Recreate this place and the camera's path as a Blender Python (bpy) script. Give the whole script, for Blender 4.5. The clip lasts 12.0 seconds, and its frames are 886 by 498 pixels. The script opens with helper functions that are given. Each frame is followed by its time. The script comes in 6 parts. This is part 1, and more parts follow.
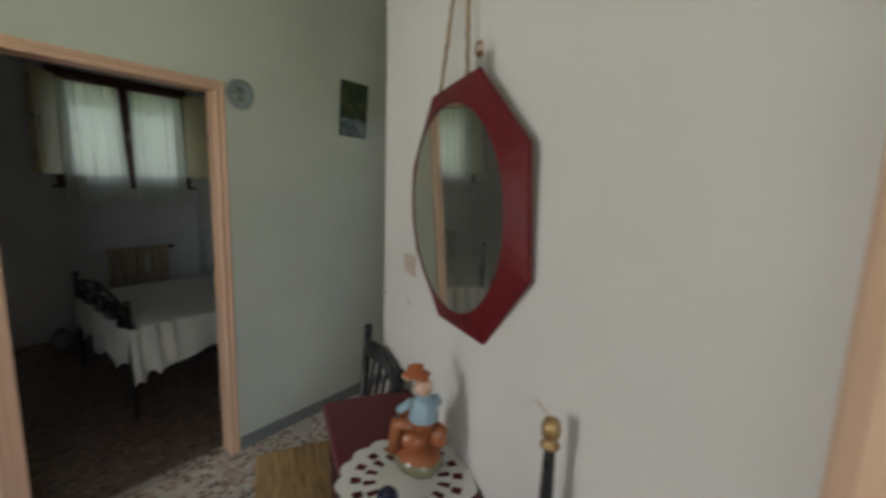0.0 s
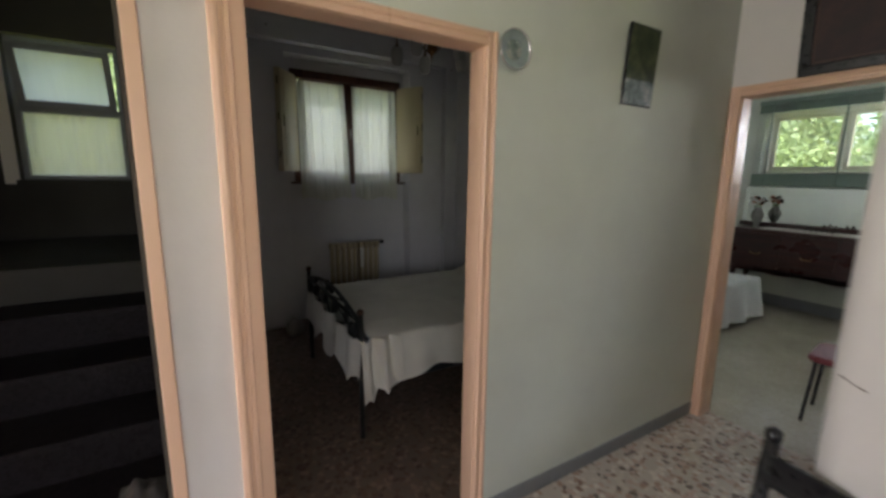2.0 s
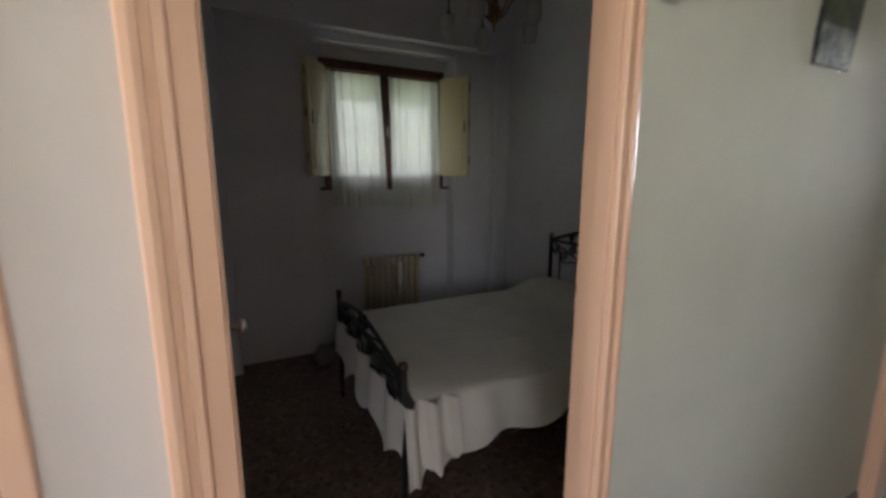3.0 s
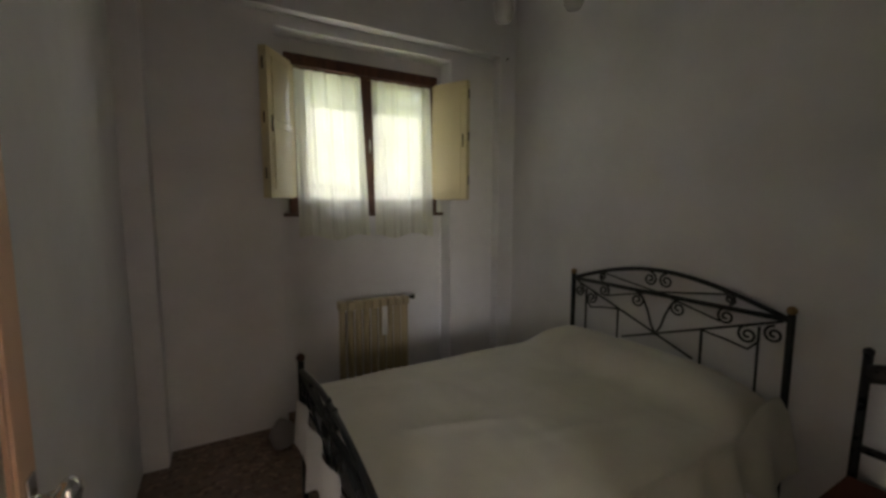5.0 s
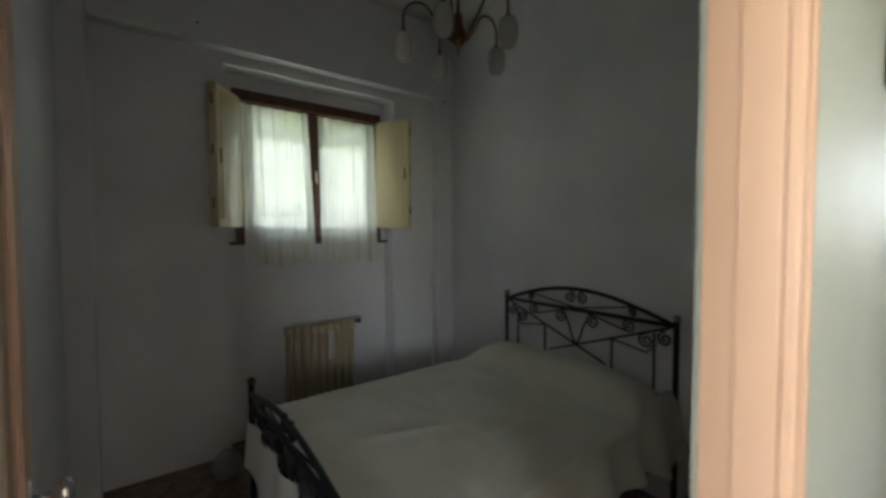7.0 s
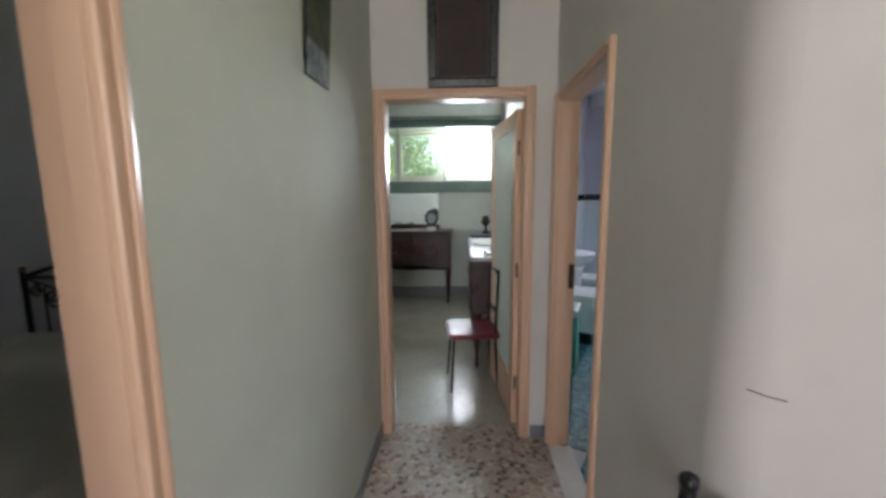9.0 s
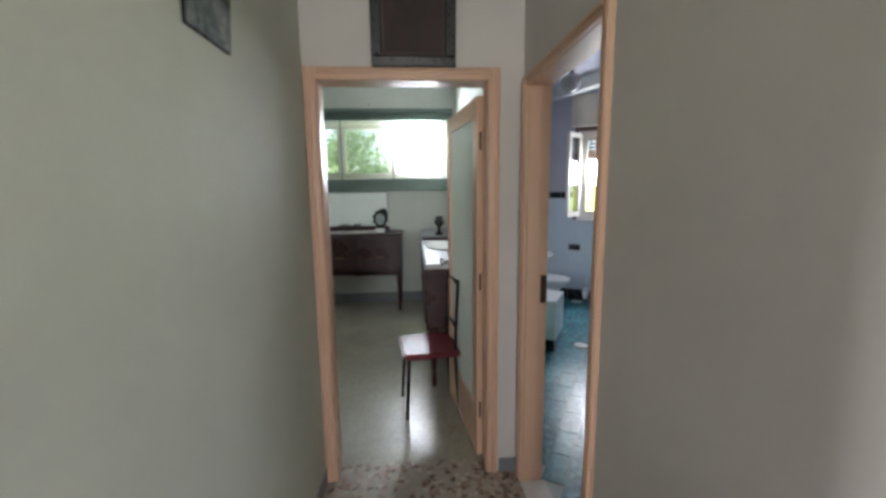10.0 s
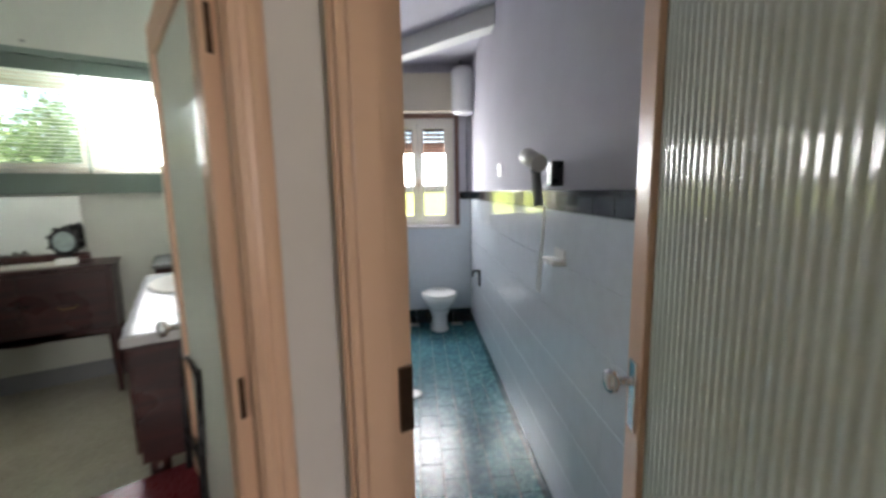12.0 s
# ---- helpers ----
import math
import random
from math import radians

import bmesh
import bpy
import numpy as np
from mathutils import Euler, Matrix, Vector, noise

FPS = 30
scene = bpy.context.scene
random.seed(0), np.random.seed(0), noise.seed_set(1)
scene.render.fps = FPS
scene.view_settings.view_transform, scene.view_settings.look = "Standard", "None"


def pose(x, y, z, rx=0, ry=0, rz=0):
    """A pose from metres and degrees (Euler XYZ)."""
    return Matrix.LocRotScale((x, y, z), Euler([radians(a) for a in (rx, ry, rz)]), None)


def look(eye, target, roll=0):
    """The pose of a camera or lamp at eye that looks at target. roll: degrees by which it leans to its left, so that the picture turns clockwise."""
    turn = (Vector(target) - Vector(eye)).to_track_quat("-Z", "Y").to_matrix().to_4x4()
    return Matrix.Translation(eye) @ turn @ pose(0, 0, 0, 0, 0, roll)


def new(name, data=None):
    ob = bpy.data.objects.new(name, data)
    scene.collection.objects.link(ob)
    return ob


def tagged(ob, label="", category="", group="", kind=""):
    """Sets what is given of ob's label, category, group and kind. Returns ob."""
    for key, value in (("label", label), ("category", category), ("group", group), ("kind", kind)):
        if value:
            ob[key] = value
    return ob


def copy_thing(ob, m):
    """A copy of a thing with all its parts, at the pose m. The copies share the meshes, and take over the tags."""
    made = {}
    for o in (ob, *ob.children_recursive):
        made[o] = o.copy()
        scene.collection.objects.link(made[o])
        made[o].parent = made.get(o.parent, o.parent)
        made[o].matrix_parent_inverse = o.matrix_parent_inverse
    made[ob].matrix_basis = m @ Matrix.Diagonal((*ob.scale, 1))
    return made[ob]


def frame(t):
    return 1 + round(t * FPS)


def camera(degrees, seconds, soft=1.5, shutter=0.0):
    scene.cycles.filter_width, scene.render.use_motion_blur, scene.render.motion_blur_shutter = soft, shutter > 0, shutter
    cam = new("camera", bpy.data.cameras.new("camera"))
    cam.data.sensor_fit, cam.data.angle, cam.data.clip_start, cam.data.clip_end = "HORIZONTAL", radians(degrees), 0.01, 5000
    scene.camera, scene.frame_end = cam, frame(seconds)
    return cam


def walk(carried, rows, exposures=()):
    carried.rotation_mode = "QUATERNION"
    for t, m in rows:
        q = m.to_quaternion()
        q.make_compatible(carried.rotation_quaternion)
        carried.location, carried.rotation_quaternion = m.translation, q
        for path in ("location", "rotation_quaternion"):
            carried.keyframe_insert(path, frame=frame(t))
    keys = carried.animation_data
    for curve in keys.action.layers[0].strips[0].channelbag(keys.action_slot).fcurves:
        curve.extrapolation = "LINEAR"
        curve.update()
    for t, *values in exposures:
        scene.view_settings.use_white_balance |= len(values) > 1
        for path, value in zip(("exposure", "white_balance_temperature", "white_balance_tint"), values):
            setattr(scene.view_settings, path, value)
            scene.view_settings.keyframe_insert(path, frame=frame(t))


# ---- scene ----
cam = camera(94.8, 12.0, soft=3.0, shutter=0.5)
PATH = [
    (0, (2.292, -1.039, 1.598), (1.102, 0.541, 1.302), 1.9),
    (0.5, (2.181, -1.122, 1.592), (0.789, 0.281, 1.284), 2.5),
    (1, (2.004, -1.116, 1.572), (0.445, 0.09, 1.232), 2.2),
    (1.5, (1.693, -1.034, 1.567), (0.023, 0.003, 1.202), 1.4),
    (2, (1.333, -0.983, 1.57), (-0.357, 0.027, 1.223), 0.8),
    (2.5, (1.02, -0.91, 1.593), (-0.693, 0.05, 1.212), 0.4),
    (3, (0.695, -0.8, 1.583), (-1.074, 0.069, 1.243), 0.1),
    (3.2, (0.593, -0.772, 1.596), (-1.182, 0.076, 1.238), -0.3),
    (5, (-0.033, -0.569, 1.552), (-1.774, 0.393, 1.346), 0.1),
    (5.5, (-0.023, -0.559, 1.551), (-1.714, 0.492, 1.362), 0.2),
    (6, (0.023, -0.568, 1.551), (-1.632, 0.547, 1.423), 0.0),
    (6.5, (0.1, -0.637, 1.566), (-1.538, 0.508, 1.494), -0.1),
    (7, (0.157, -0.703, 1.563), (-1.436, 0.504, 1.486), -0.1),
    (7.5, (0.259, -0.692, 1.569), (-1.039, 0.821, 1.412), 0.6),
    (7.7, (0.255, -0.645, 1.555), (-0.823, 1.029, 1.366), -0.1),
    (9.3, (0.562, -0.565, 1.54), (0.539, 1.414, 1.258), -0.5),
    (9.5, (0.544, -0.475, 1.536), (0.561, 1.505, 1.259), -0.7),
    (10, (0.507, -0.215, 1.561), (0.642, 1.758, 1.26), -0.7),
    (10.5, (0.512, 0.089, 1.542), (0.798, 2.046, 1.244), -0.8),
    (11, (0.577, 0.428, 1.464), (1.103, 2.338, 1.186), -0.2),
    (11.2, (0.622, 0.632, 1.454), (1.272, 2.503, 1.178), -0.7),
    (11.5, (0.646, 0.748, 1.48), (1.47, 2.548, 1.196), -0.6),
    (12, (0.773, 1.005, 1.478), (1.852, 2.666, 1.199), -1.1),
]
walk(cam, [(t, look(eye, target, roll)) for t, eye, target, roll in PATH],
     exposures=[(0.0, 2.0, 6050, 4), (0.6, 1.95, 6150, 1), (1.2, 2.3, 6150, 2), (2.0, 2.55, 6300, 13), (3.0, 2.7, 6250, 17), (5.0, 3.7, 7150, 15), (5.6, 3.7, 7150, 14), (6.3, 3.7, 6300, 8), (7.0, 3.5, 6200, 8), (7.6, 3.25, 6050, 10), (9.3, 2.65, 6000, 13), (10.5, 2.78, 6150, 12), (11.4, 2.85, 6500, 13), (12.0, 2.85, 6550, 14)])

# ---- daylight ----
SUN_EL, SUN_ROT = radians(64), radians(160)
world = bpy.data.worlds.new("sky")
scene.world = world
world.use_nodes = True
wn = world.node_tree
sky = wn.nodes.new("ShaderNodeTexSky")
sky.sky_type, sky.sun_disc, sky.sun_elevation, sky.sun_rotation = "NISHITA", False, SUN_EL, SUN_ROT
sky.dust_density, sky.air_density = 4.0, 1.0
wn.links.new(sky.outputs[0], wn.nodes["Background"].inputs[0])
wn.nodes["Background"].inputs[1].default_value = 0.15
sun = new("sun", bpy.data.lights.new("sun", "SUN"))
sun.data.energy, sun.data.angle, sun.data.color = 2.4, radians(25), (1.0, 0.97, 0.93)
sun.matrix_world = look((math.sin(SUN_ROT) * math.cos(SUN_EL) * 30, math.cos(SUN_ROT) * math.cos(SUN_EL) * 30, math.sin(SUN_EL) * 30), (0, 0, 0))


def window_light(name, m, w, h, watts, colour=(0.97, 0.98, 1.0)):
    """Sky light that enters through a window's opening."""
    ob = new(name, bpy.data.lights.new(name, "AREA"))
    ob.data.shape, ob.data.size, ob.data.size_y, ob.data.energy, ob.data.color = "RECTANGLE", w, h, watts, colour
    ob.matrix_world = m
    return ob


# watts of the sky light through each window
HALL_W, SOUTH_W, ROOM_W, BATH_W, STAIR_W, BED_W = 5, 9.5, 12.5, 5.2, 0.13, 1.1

# ---- materials ----
def material(name, build, rough=0.6, metal=0.0, spec=0.5):
    m = bpy.data.materials.new(name)
    m.use_nodes = True
    nt = m.node_tree
    p = nt.nodes["Principled BSDF"]
    p.inputs["Roughness"].default_value, p.inputs["Metallic"].default_value = rough, metal
    p.inputs["Specular IOR Level"].default_value = spec
    if build:
        build(nt, p)
    return m


def node(nt, kind, **props):
    n = nt.nodes.new(kind)
    for k, v in props.items():
        n.inputs[k.replace("_", " ")].default_value = v
    return n


def coords(nt, scale=1.0, stretch=(1, 1, 1), rot=0.0):
    c = nt.nodes.new("ShaderNodeTexCoord")
    m = nt.nodes.new("ShaderNodeMapping")
    m.inputs["Scale"].default_value = [scale * s for s in stretch]
    m.inputs["Rotation"].default_value = (0, 0, rot)
    nt.links.new(c.outputs["Object"], m.inputs[0])
    return m.outputs[0]


def ramp(nt, fac, stops):
    r = nt.nodes.new("ShaderNodeValToRGB")
    e = r.color_ramp.elements
    while len(e) < len(stops):
        e.new(0.5)
    for el, (pos, col) in zip(e, stops):
        el.position, el.color = pos, (*col, 1)
    nt.links.new(fac, r.inputs[0])
    return r.outputs[0]


def mix(nt, fac, a, b, mode="MIX"):
    n = nt.nodes.new("ShaderNodeMix")
    n.data_type, n.blend_type = "RGBA", mode
    for sock, v in ((n.inputs[0], fac), (n.inputs[6], a), (n.inputs[7], b)):
        if isinstance(v, (int, float)):
            sock.default_value = v
        elif isinstance(v, tuple):
            sock.default_value = (*v, 1)
        else:
            nt.links.new(v, sock)
    return n.outputs[2]


def bump(nt, p, height, strength=0.2, dist=0.01):
    b = nt.nodes.new("ShaderNodeBump")
    b.inputs["Strength"].default_value, b.inputs["Distance"].default_value = strength, dist
    nt.links.new(height, b.inputs["Height"])
    nt.links.new(b.outputs[0], p.inputs["Normal"])


def dim(c, f):
    return tuple(v * f for v in c)


def paint(name, col, rough=0.55, var=0.1, grain=60, big=1.2, bumpy=0.12, spec=0.4, streak=False):
    """Painted plaster or wood: brush grain, broad stains, small scuffs."""
    def build(nt, p):
        big_n = node(nt, "ShaderNodeTexNoise", Scale=big, Detail=5.0, Roughness=0.6)
        fine = node(nt, "ShaderNodeTexNoise", Scale=grain, Detail=4.0)
        nt.links.new(coords(nt, 1, (1, 1, 0.15) if streak else (1, 1, 1)), big_n.inputs[0])
        nt.links.new(coords(nt, 1, (1, 1, 0.08) if streak else (1, 1, 1)), fine.inputs[0])
        base = ramp(nt, big_n.outputs[0], [(0.3, dim(col, 1 - var)), (0.7, dim(col, 1 + var * 0.4))])
        spots = node(nt, "ShaderNodeTexNoise", Scale=9.0, Detail=6.0, Roughness=0.75)
        nt.links.new(coords(nt), spots.inputs[0])
        dirt = ramp(nt, spots.outputs[0], [(0.62, (0, 0, 0)), (0.78, (1, 1, 1))])
        nt.links.new(mix(nt, mix(nt, 0.12, (0, 0, 0), dirt), base, dim(col, 0.62)), p.inputs["Base Color"])
        r = ramp(nt, fine.outputs[0], [(0.3, (rough - 0.07,) * 3), (0.7, (rough + 0.08,) * 3)])
        nt.links.new(r, p.inputs["Roughness"])
        bump(nt, p, mix(nt, 0.6, fine.outputs[0], spots.outputs[0]), bumpy * 1.6, 0.006)
    return material(name, build, rough, spec=spec)


def terrazzo(name, ground, chips, scale, rough):
    def build(nt, p):
        c = coords(nt)
        wob = node(nt, "ShaderNodeTexNoise", Scale=scale * 0.9, Detail=3.0)
        nt.links.new(c, wob.inputs[0])
        warped = mix(nt, 0.03, c, wob.outputs[1], "ADD")
        v = node(nt, "ShaderNodeTexVoronoi", Scale=scale)
        edge = node(nt, "ShaderNodeTexVoronoi", Scale=scale)
        edge.feature = "DISTANCE_TO_EDGE"
        nt.links.new(warped, v.inputs[0])
        nt.links.new(warped, edge.inputs[0])
        sep = nt.nodes.new("ShaderNodeSeparateColor")
        nt.links.new(v.outputs["Color"], sep.inputs[0])
        n = len(chips)
        chip = ramp(nt, sep.outputs[0], [(i / n, k) for i, k in enumerate(chips)])
        nt.nodes[-1].color_ramp.interpolation = "CONSTANT"
        keep = nt.nodes.new("ShaderNodeMath")
        keep.operation = "MULTIPLY"
        inside = nt.nodes.new("ShaderNodeMath")
        inside.operation, inside.inputs[1].default_value = "GREATER_THAN", 0.07
        some = nt.nodes.new("ShaderNodeMath")
        some.operation, some.inputs[1].default_value = "GREATER_THAN", 0.35
        nt.links.new(edge.outputs[0], inside.inputs[0])
        nt.links.new(sep.outputs[1], some.inputs[0])
        nt.links.new(inside.outputs[0], keep.inputs[0])
        nt.links.new(some.outputs[0], keep.inputs[1])
        stain = node(nt, "ShaderNodeTexNoise", Scale=2.2, Detail=6.0, Roughness=0.65)
        nt.links.new(c, stain.inputs[0])
        fine = node(nt, "ShaderNodeTexNoise", Scale=160.0, Detail=2.0)
        nt.links.new(c, fine.inputs[0])
        g = mix(nt, fine.outputs[0], dim(ground, 0.85), dim(ground, 1.12))
        col = mix(nt, keep.outputs[0], g, chip)
        worn = ramp(nt, stain.outputs[0], [(0.3, (0.78, 0.76, 0.74)), (0.7, (1, 1, 1))])
        nt.links.new(mix(nt, 1.0, col, worn, "MULTIPLY"), p.inputs["Base Color"])
        nt.links.new(ramp(nt, stain.outputs[0], [(0.3, (rough + 0.1,) * 3), (0.7, (rough - 0.04,) * 3)]), p.inputs["Roughness"])
        bump(nt, p, fine.outputs[0], 0.03, 0.002)
    return material(name, build, rough)


def wood(name, dark, light, scale=3.0, rough=0.35, along=0):
    def build(nt, p):
        st = [(0.12, 1, 1), (1, 0.12, 1), (1, 1, 0.12)][along]
        w = node(nt, "ShaderNodeTexNoise", Scale=scale * 9, Detail=6.0, Distortion=0.8)
        nt.links.new(coords(nt, 1, st), w.inputs[0])
        big = node(nt, "ShaderNodeTexNoise", Scale=2.0, Detail=3.0)
        nt.links.new(coords(nt), big.inputs[0])
        col = ramp(nt, w.outputs[0], [(0.32, dark), (0.68, light)])
        nt.links.new(mix(nt, mix(nt, 0.3, (0, 0, 0), big.outputs[1]), col, dim(dark, 0.6)), p.inputs["Base Color"])
        nt.links.new(ramp(nt, big.outputs[0], [(0.3, (rough - 0.06,) * 3), (0.7, (rough + 0.12,) * 3)]), p.inputs["Roughness"])
        bump(nt, p, w.outputs[0], 0.08, 0.002)
    return material(name, build, rough)


def cloth(name, col, rough=0.85, weave=420, var=0.12):
    def build(nt, p):
        a = node(nt, "ShaderNodeTexNoise", Scale=weave, Detail=2.0)
        nt.links.new(coords(nt, 1, (1, 0.4, 1)), a.inputs[0])
        b = node(nt, "ShaderNodeTexNoise", Scale=5.0, Detail=6.0)
        nt.links.new(coords(nt), b.inputs[0])
        nt.links.new(ramp(nt, b.outputs[0], [(0.3, dim(col, 1 - var)), (0.7, col)]), p.inputs["Base Color"])
        p.inputs["Sheen Weight"].default_value = 0.15
        bump(nt, p, a.outputs[0], 0.2, 0.002)
    return material(name, build, rough, spec=0.2)


def metal(name, col, rough=0.25, wear=0.1):
    def build(nt, p):
        n = node(nt, "ShaderNodeTexNoise", Scale=25.0, Detail=6.0)
        nt.links.new(coords(nt), n.inputs[0])
        nt.links.new(ramp(nt, n.outputs[0], [(0.35, dim(col, 1 - 2 * wear)), (0.65, col)]), p.inputs["Base Color"])
        nt.links.new(ramp(nt, n.outputs[0], [(0.3, (rough + wear,) * 3), (0.7, (rough,) * 3)]), p.inputs["Roughness"])
    return material(name, build, rough, 1.0)


def glaze(name, col, rough=0.1, var=0.06, mott=14.0, joint=None):
    """Glazed ceramic; with joint=(w, h), a faint grid of thin joints in relief."""
    def build(nt, p):
        n = node(nt, "ShaderNodeTexNoise", Scale=mott, Detail=7.0, Roughness=0.7)
        nt.links.new(coords(nt), n.inputs[0])
        nt.links.new(ramp(nt, n.outputs[0], [(0.3, dim(col, 1 - var)), (0.7, dim(col, 1 + var))]), p.inputs["Base Color"])
        p.inputs["Coat Weight"].default_value = 0.3
        bump(nt, p, n.outputs[0], 0.03, 0.003)
    return material(name, build, rough)


def marbled(name):
    """Sea-green glazed floor tile, each with its own cloudy mottling."""
    def build(nt, p):
        info = nt.nodes.new("ShaderNodeObjectInfo")
        c = nt.nodes.new("ShaderNodeTexCoord")
        add = nt.nodes.new("ShaderNodeVectorMath")
        add.operation = "MULTIPLY_ADD"
        comb = nt.nodes.new("ShaderNodeCombineXYZ")
        for i in range(3):
            nt.links.new(info.outputs["Random"], comb.inputs[i])
        add.inputs[1].default_value = (37, 53, 11)
        nt.links.new(comb.outputs[0], add.inputs[0])
        nt.links.new(c.outputs["Object"], add.inputs[2])
        n = node(nt, "ShaderNodeTexNoise", Scale=26.0, Detail=7.0, Roughness=0.65, Distortion=0.7)
        nt.links.new(add.outputs[0], n.inputs[0])
        col = ramp(nt, n.outputs[0], [(0.33, (0.012, 0.055, 0.08)), (0.48, (0.035, 0.14, 0.17)), (0.62, (0.12, 0.29, 0.31)), (0.75, (0.3, 0.46, 0.46))])
        shade = ramp(nt, info.outputs["Random"], [(0.0, (0.75, 0.8, 0.85)), (1.0, (1.15, 1.1, 1.1))])
        nt.links.new(mix(nt, 1.0, col, shade, "MULTIPLY"), p.inputs["Base Color"])
        bump(nt, p, n.outputs[0], 0.08, 0.002)
    return material(name, build, 0.26)


def picture(name, stops, scale=6.0, rough=0.4):
    def build(nt, p):
        n = node(nt, "ShaderNodeTexNoise", Scale=scale, Detail=8.0, Roughness=0.7)
        nt.links.new(coords(nt), n.inputs[0])
        nt.links.new(ramp(nt, n.outputs[0], stops), p.inputs["Base Color"])
    return material(name, build, rough)


def sheer(name, col, through_=0.45, back=0.45):
    m = bpy.data.materials.new(name)
    m.use_nodes = True
    nt = m.node_tree
    nt.nodes.remove(nt.nodes["Principled BSDF"])
    out = nt.nodes["Material Output"]
    tr, df, clear = (nt.nodes.new("ShaderNodeBsdf" + k) for k in ("Translucent", "Diffuse", "Transparent"))
    for n in (tr, df):
        n.inputs[0].default_value = (*col, 1)
    a, b = nt.nodes.new("ShaderNodeMixShader"), nt.nodes.new("ShaderNodeMixShader")
    a.inputs[0].default_value = back
    nt.links.new(tr.outputs[0], a.inputs[1])
    nt.links.new(df.outputs[0], a.inputs[2])
    w = node(nt, "ShaderNodeTexNoise", Scale=35.0, Detail=3.0)
    nt.links.new(coords(nt, 1, (1, 1, 0.05)), w.inputs[0])
    f = nt.nodes.new("ShaderNodeMapRange")
    f.inputs[3].default_value, f.inputs[4].default_value = through_ + 0.05, through_ - 0.05
    nt.links.new(w.outputs[0], f.inputs[0])
    nt.links.new(f.outputs[0], b.inputs[0])
    nt.links.new(a.outputs[0], b.inputs[1])
    nt.links.new(clear.outputs[0], b.inputs[2])
    nt.links.new(b.outputs[0], out.inputs[0])
    return m


def glass(name, col=(0.95, 0.98, 0.96), rough=0.0):
    m = material(name, None, rough)
    p = m.node_tree.nodes["Principled BSDF"]
    p.inputs["Base Color"].default_value = (*col, 1)
    p.inputs["Transmission Weight"].default_value = 1.0
    p.inputs["IOR"].default_value = 1.45
    return m


def leafy(name, a, b):
    def build(nt, p):
        g = nt.nodes.new("ShaderNodeNewGeometry")
        nt.links.new(ramp(nt, g.outputs["Random Per Island"], [(0, a), (1, b)]), p.inputs["Base Color"])
        p.inputs["Subsurface Weight"].default_value = 0.0
        t = nt.nodes.new("ShaderNodeBsdfTranslucent")
        nt.links.new(ramp(nt, g.outputs["Random Per Island"], [(0, dim(a, 1.6)), (1, dim(b, 1.8))]), t.inputs[0])
        mx = nt.nodes.new("ShaderNodeMixShader")
        mx.inputs[0].default_value = 0.4
        nt.links.new(p.outputs[0], mx.inputs[1])
        nt.links.new(t.outputs[0], mx.inputs[2])
        nt.links.new(mx.outputs[0], nt.nodes["Material Output"].inputs[0])
    return material(name, build, 0.6)


M_GREEN = paint("sage_wall_paint", (0.63, 0.66, 0.59), 0.68, spec=0.22)
M_WHITEWALL = paint("off_white_wall_paint", (0.69, 0.655, 0.63), 0.75, spec=0.25)
M_BEDWALL = paint("grey_white_wall_paint", (0.78, 0.775, 0.8), 0.7, 0.14)
M_ROOM = paint("pale_green_room_paint", (0.62, 0.645, 0.585), 0.6)
M_LILAC = paint("lilac_wall_paint", (0.5, 0.49, 0.55), 0.8, spec=0.15)
M_BEIGE = paint("beige_paint", (0.6, 0.55, 0.45), 0.6)
M_CEIL = paint("white_ceiling_paint", (0.72, 0.72, 0.7), 0.8)
# olive, with the stairwell's shade put into the colour, hence nearly black
M_STAIRWALL = paint("shade_darkened_stair_paint", (0.065, 0.062, 0.055), 0.8, 0.25, spec=0.15)
M_PEACH = paint("peach_gloss_paint", (0.7, 0.46, 0.32), 0.34, 0.05, 30, 3.0, 0.1, 0.5, True)
M_CREAM = paint("cream_gloss_paint", (0.64, 0.55, 0.34), 0.4, 0.1, 30, 3.0, 0.1, 0.5, True)
M_WINWHITE = paint("white_window_paint", (0.74, 0.7, 0.62), 0.4, 0.08)
M_GREYBASE = paint("grey_skirting_paint", (0.23, 0.24, 0.25), 0.5)
M_TERRAZZO = terrazzo("chip_terrazzo", (0.46, 0.41, 0.36), [(0.52, 0.46, 0.39), (0.22, 0.14, 0.1), (0.6, 0.55, 0.48), (0.33, 0.22, 0.16), (0.45, 0.33, 0.27), (0.13, 0.1, 0.08)], 34, 0.35)
M_TERRAZZO_DARK = terrazzo("brown_terrazzo", (0.2, 0.15, 0.12), [(0.22, 0.15, 0.11), (0.12, 0.07, 0.05), (0.3, 0.22, 0.17), (0.17, 0.1, 0.07)], 34, 0.4)
M_FINE = terrazzo("fine_terrazzo", (0.44, 0.41, 0.32), [(0.46, 0.43, 0.34), (0.36, 0.33, 0.26), (0.5, 0.47, 0.4)], 90, 0.36)
M_FINE.node_tree.nodes["Principled BSDF"].inputs["Coat Weight"].default_value = 0.6      # floor wax
M_FINE.node_tree.nodes["Principled BSDF"].inputs["Coat Roughness"].default_value = 0.22
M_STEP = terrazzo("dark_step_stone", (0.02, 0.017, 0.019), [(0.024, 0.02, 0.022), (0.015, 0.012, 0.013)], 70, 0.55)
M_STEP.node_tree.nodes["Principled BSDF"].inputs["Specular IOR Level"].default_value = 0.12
M_MARBLE = glaze("white_marble", (0.66, 0.64, 0.62), 0.25, 0.1, 5)
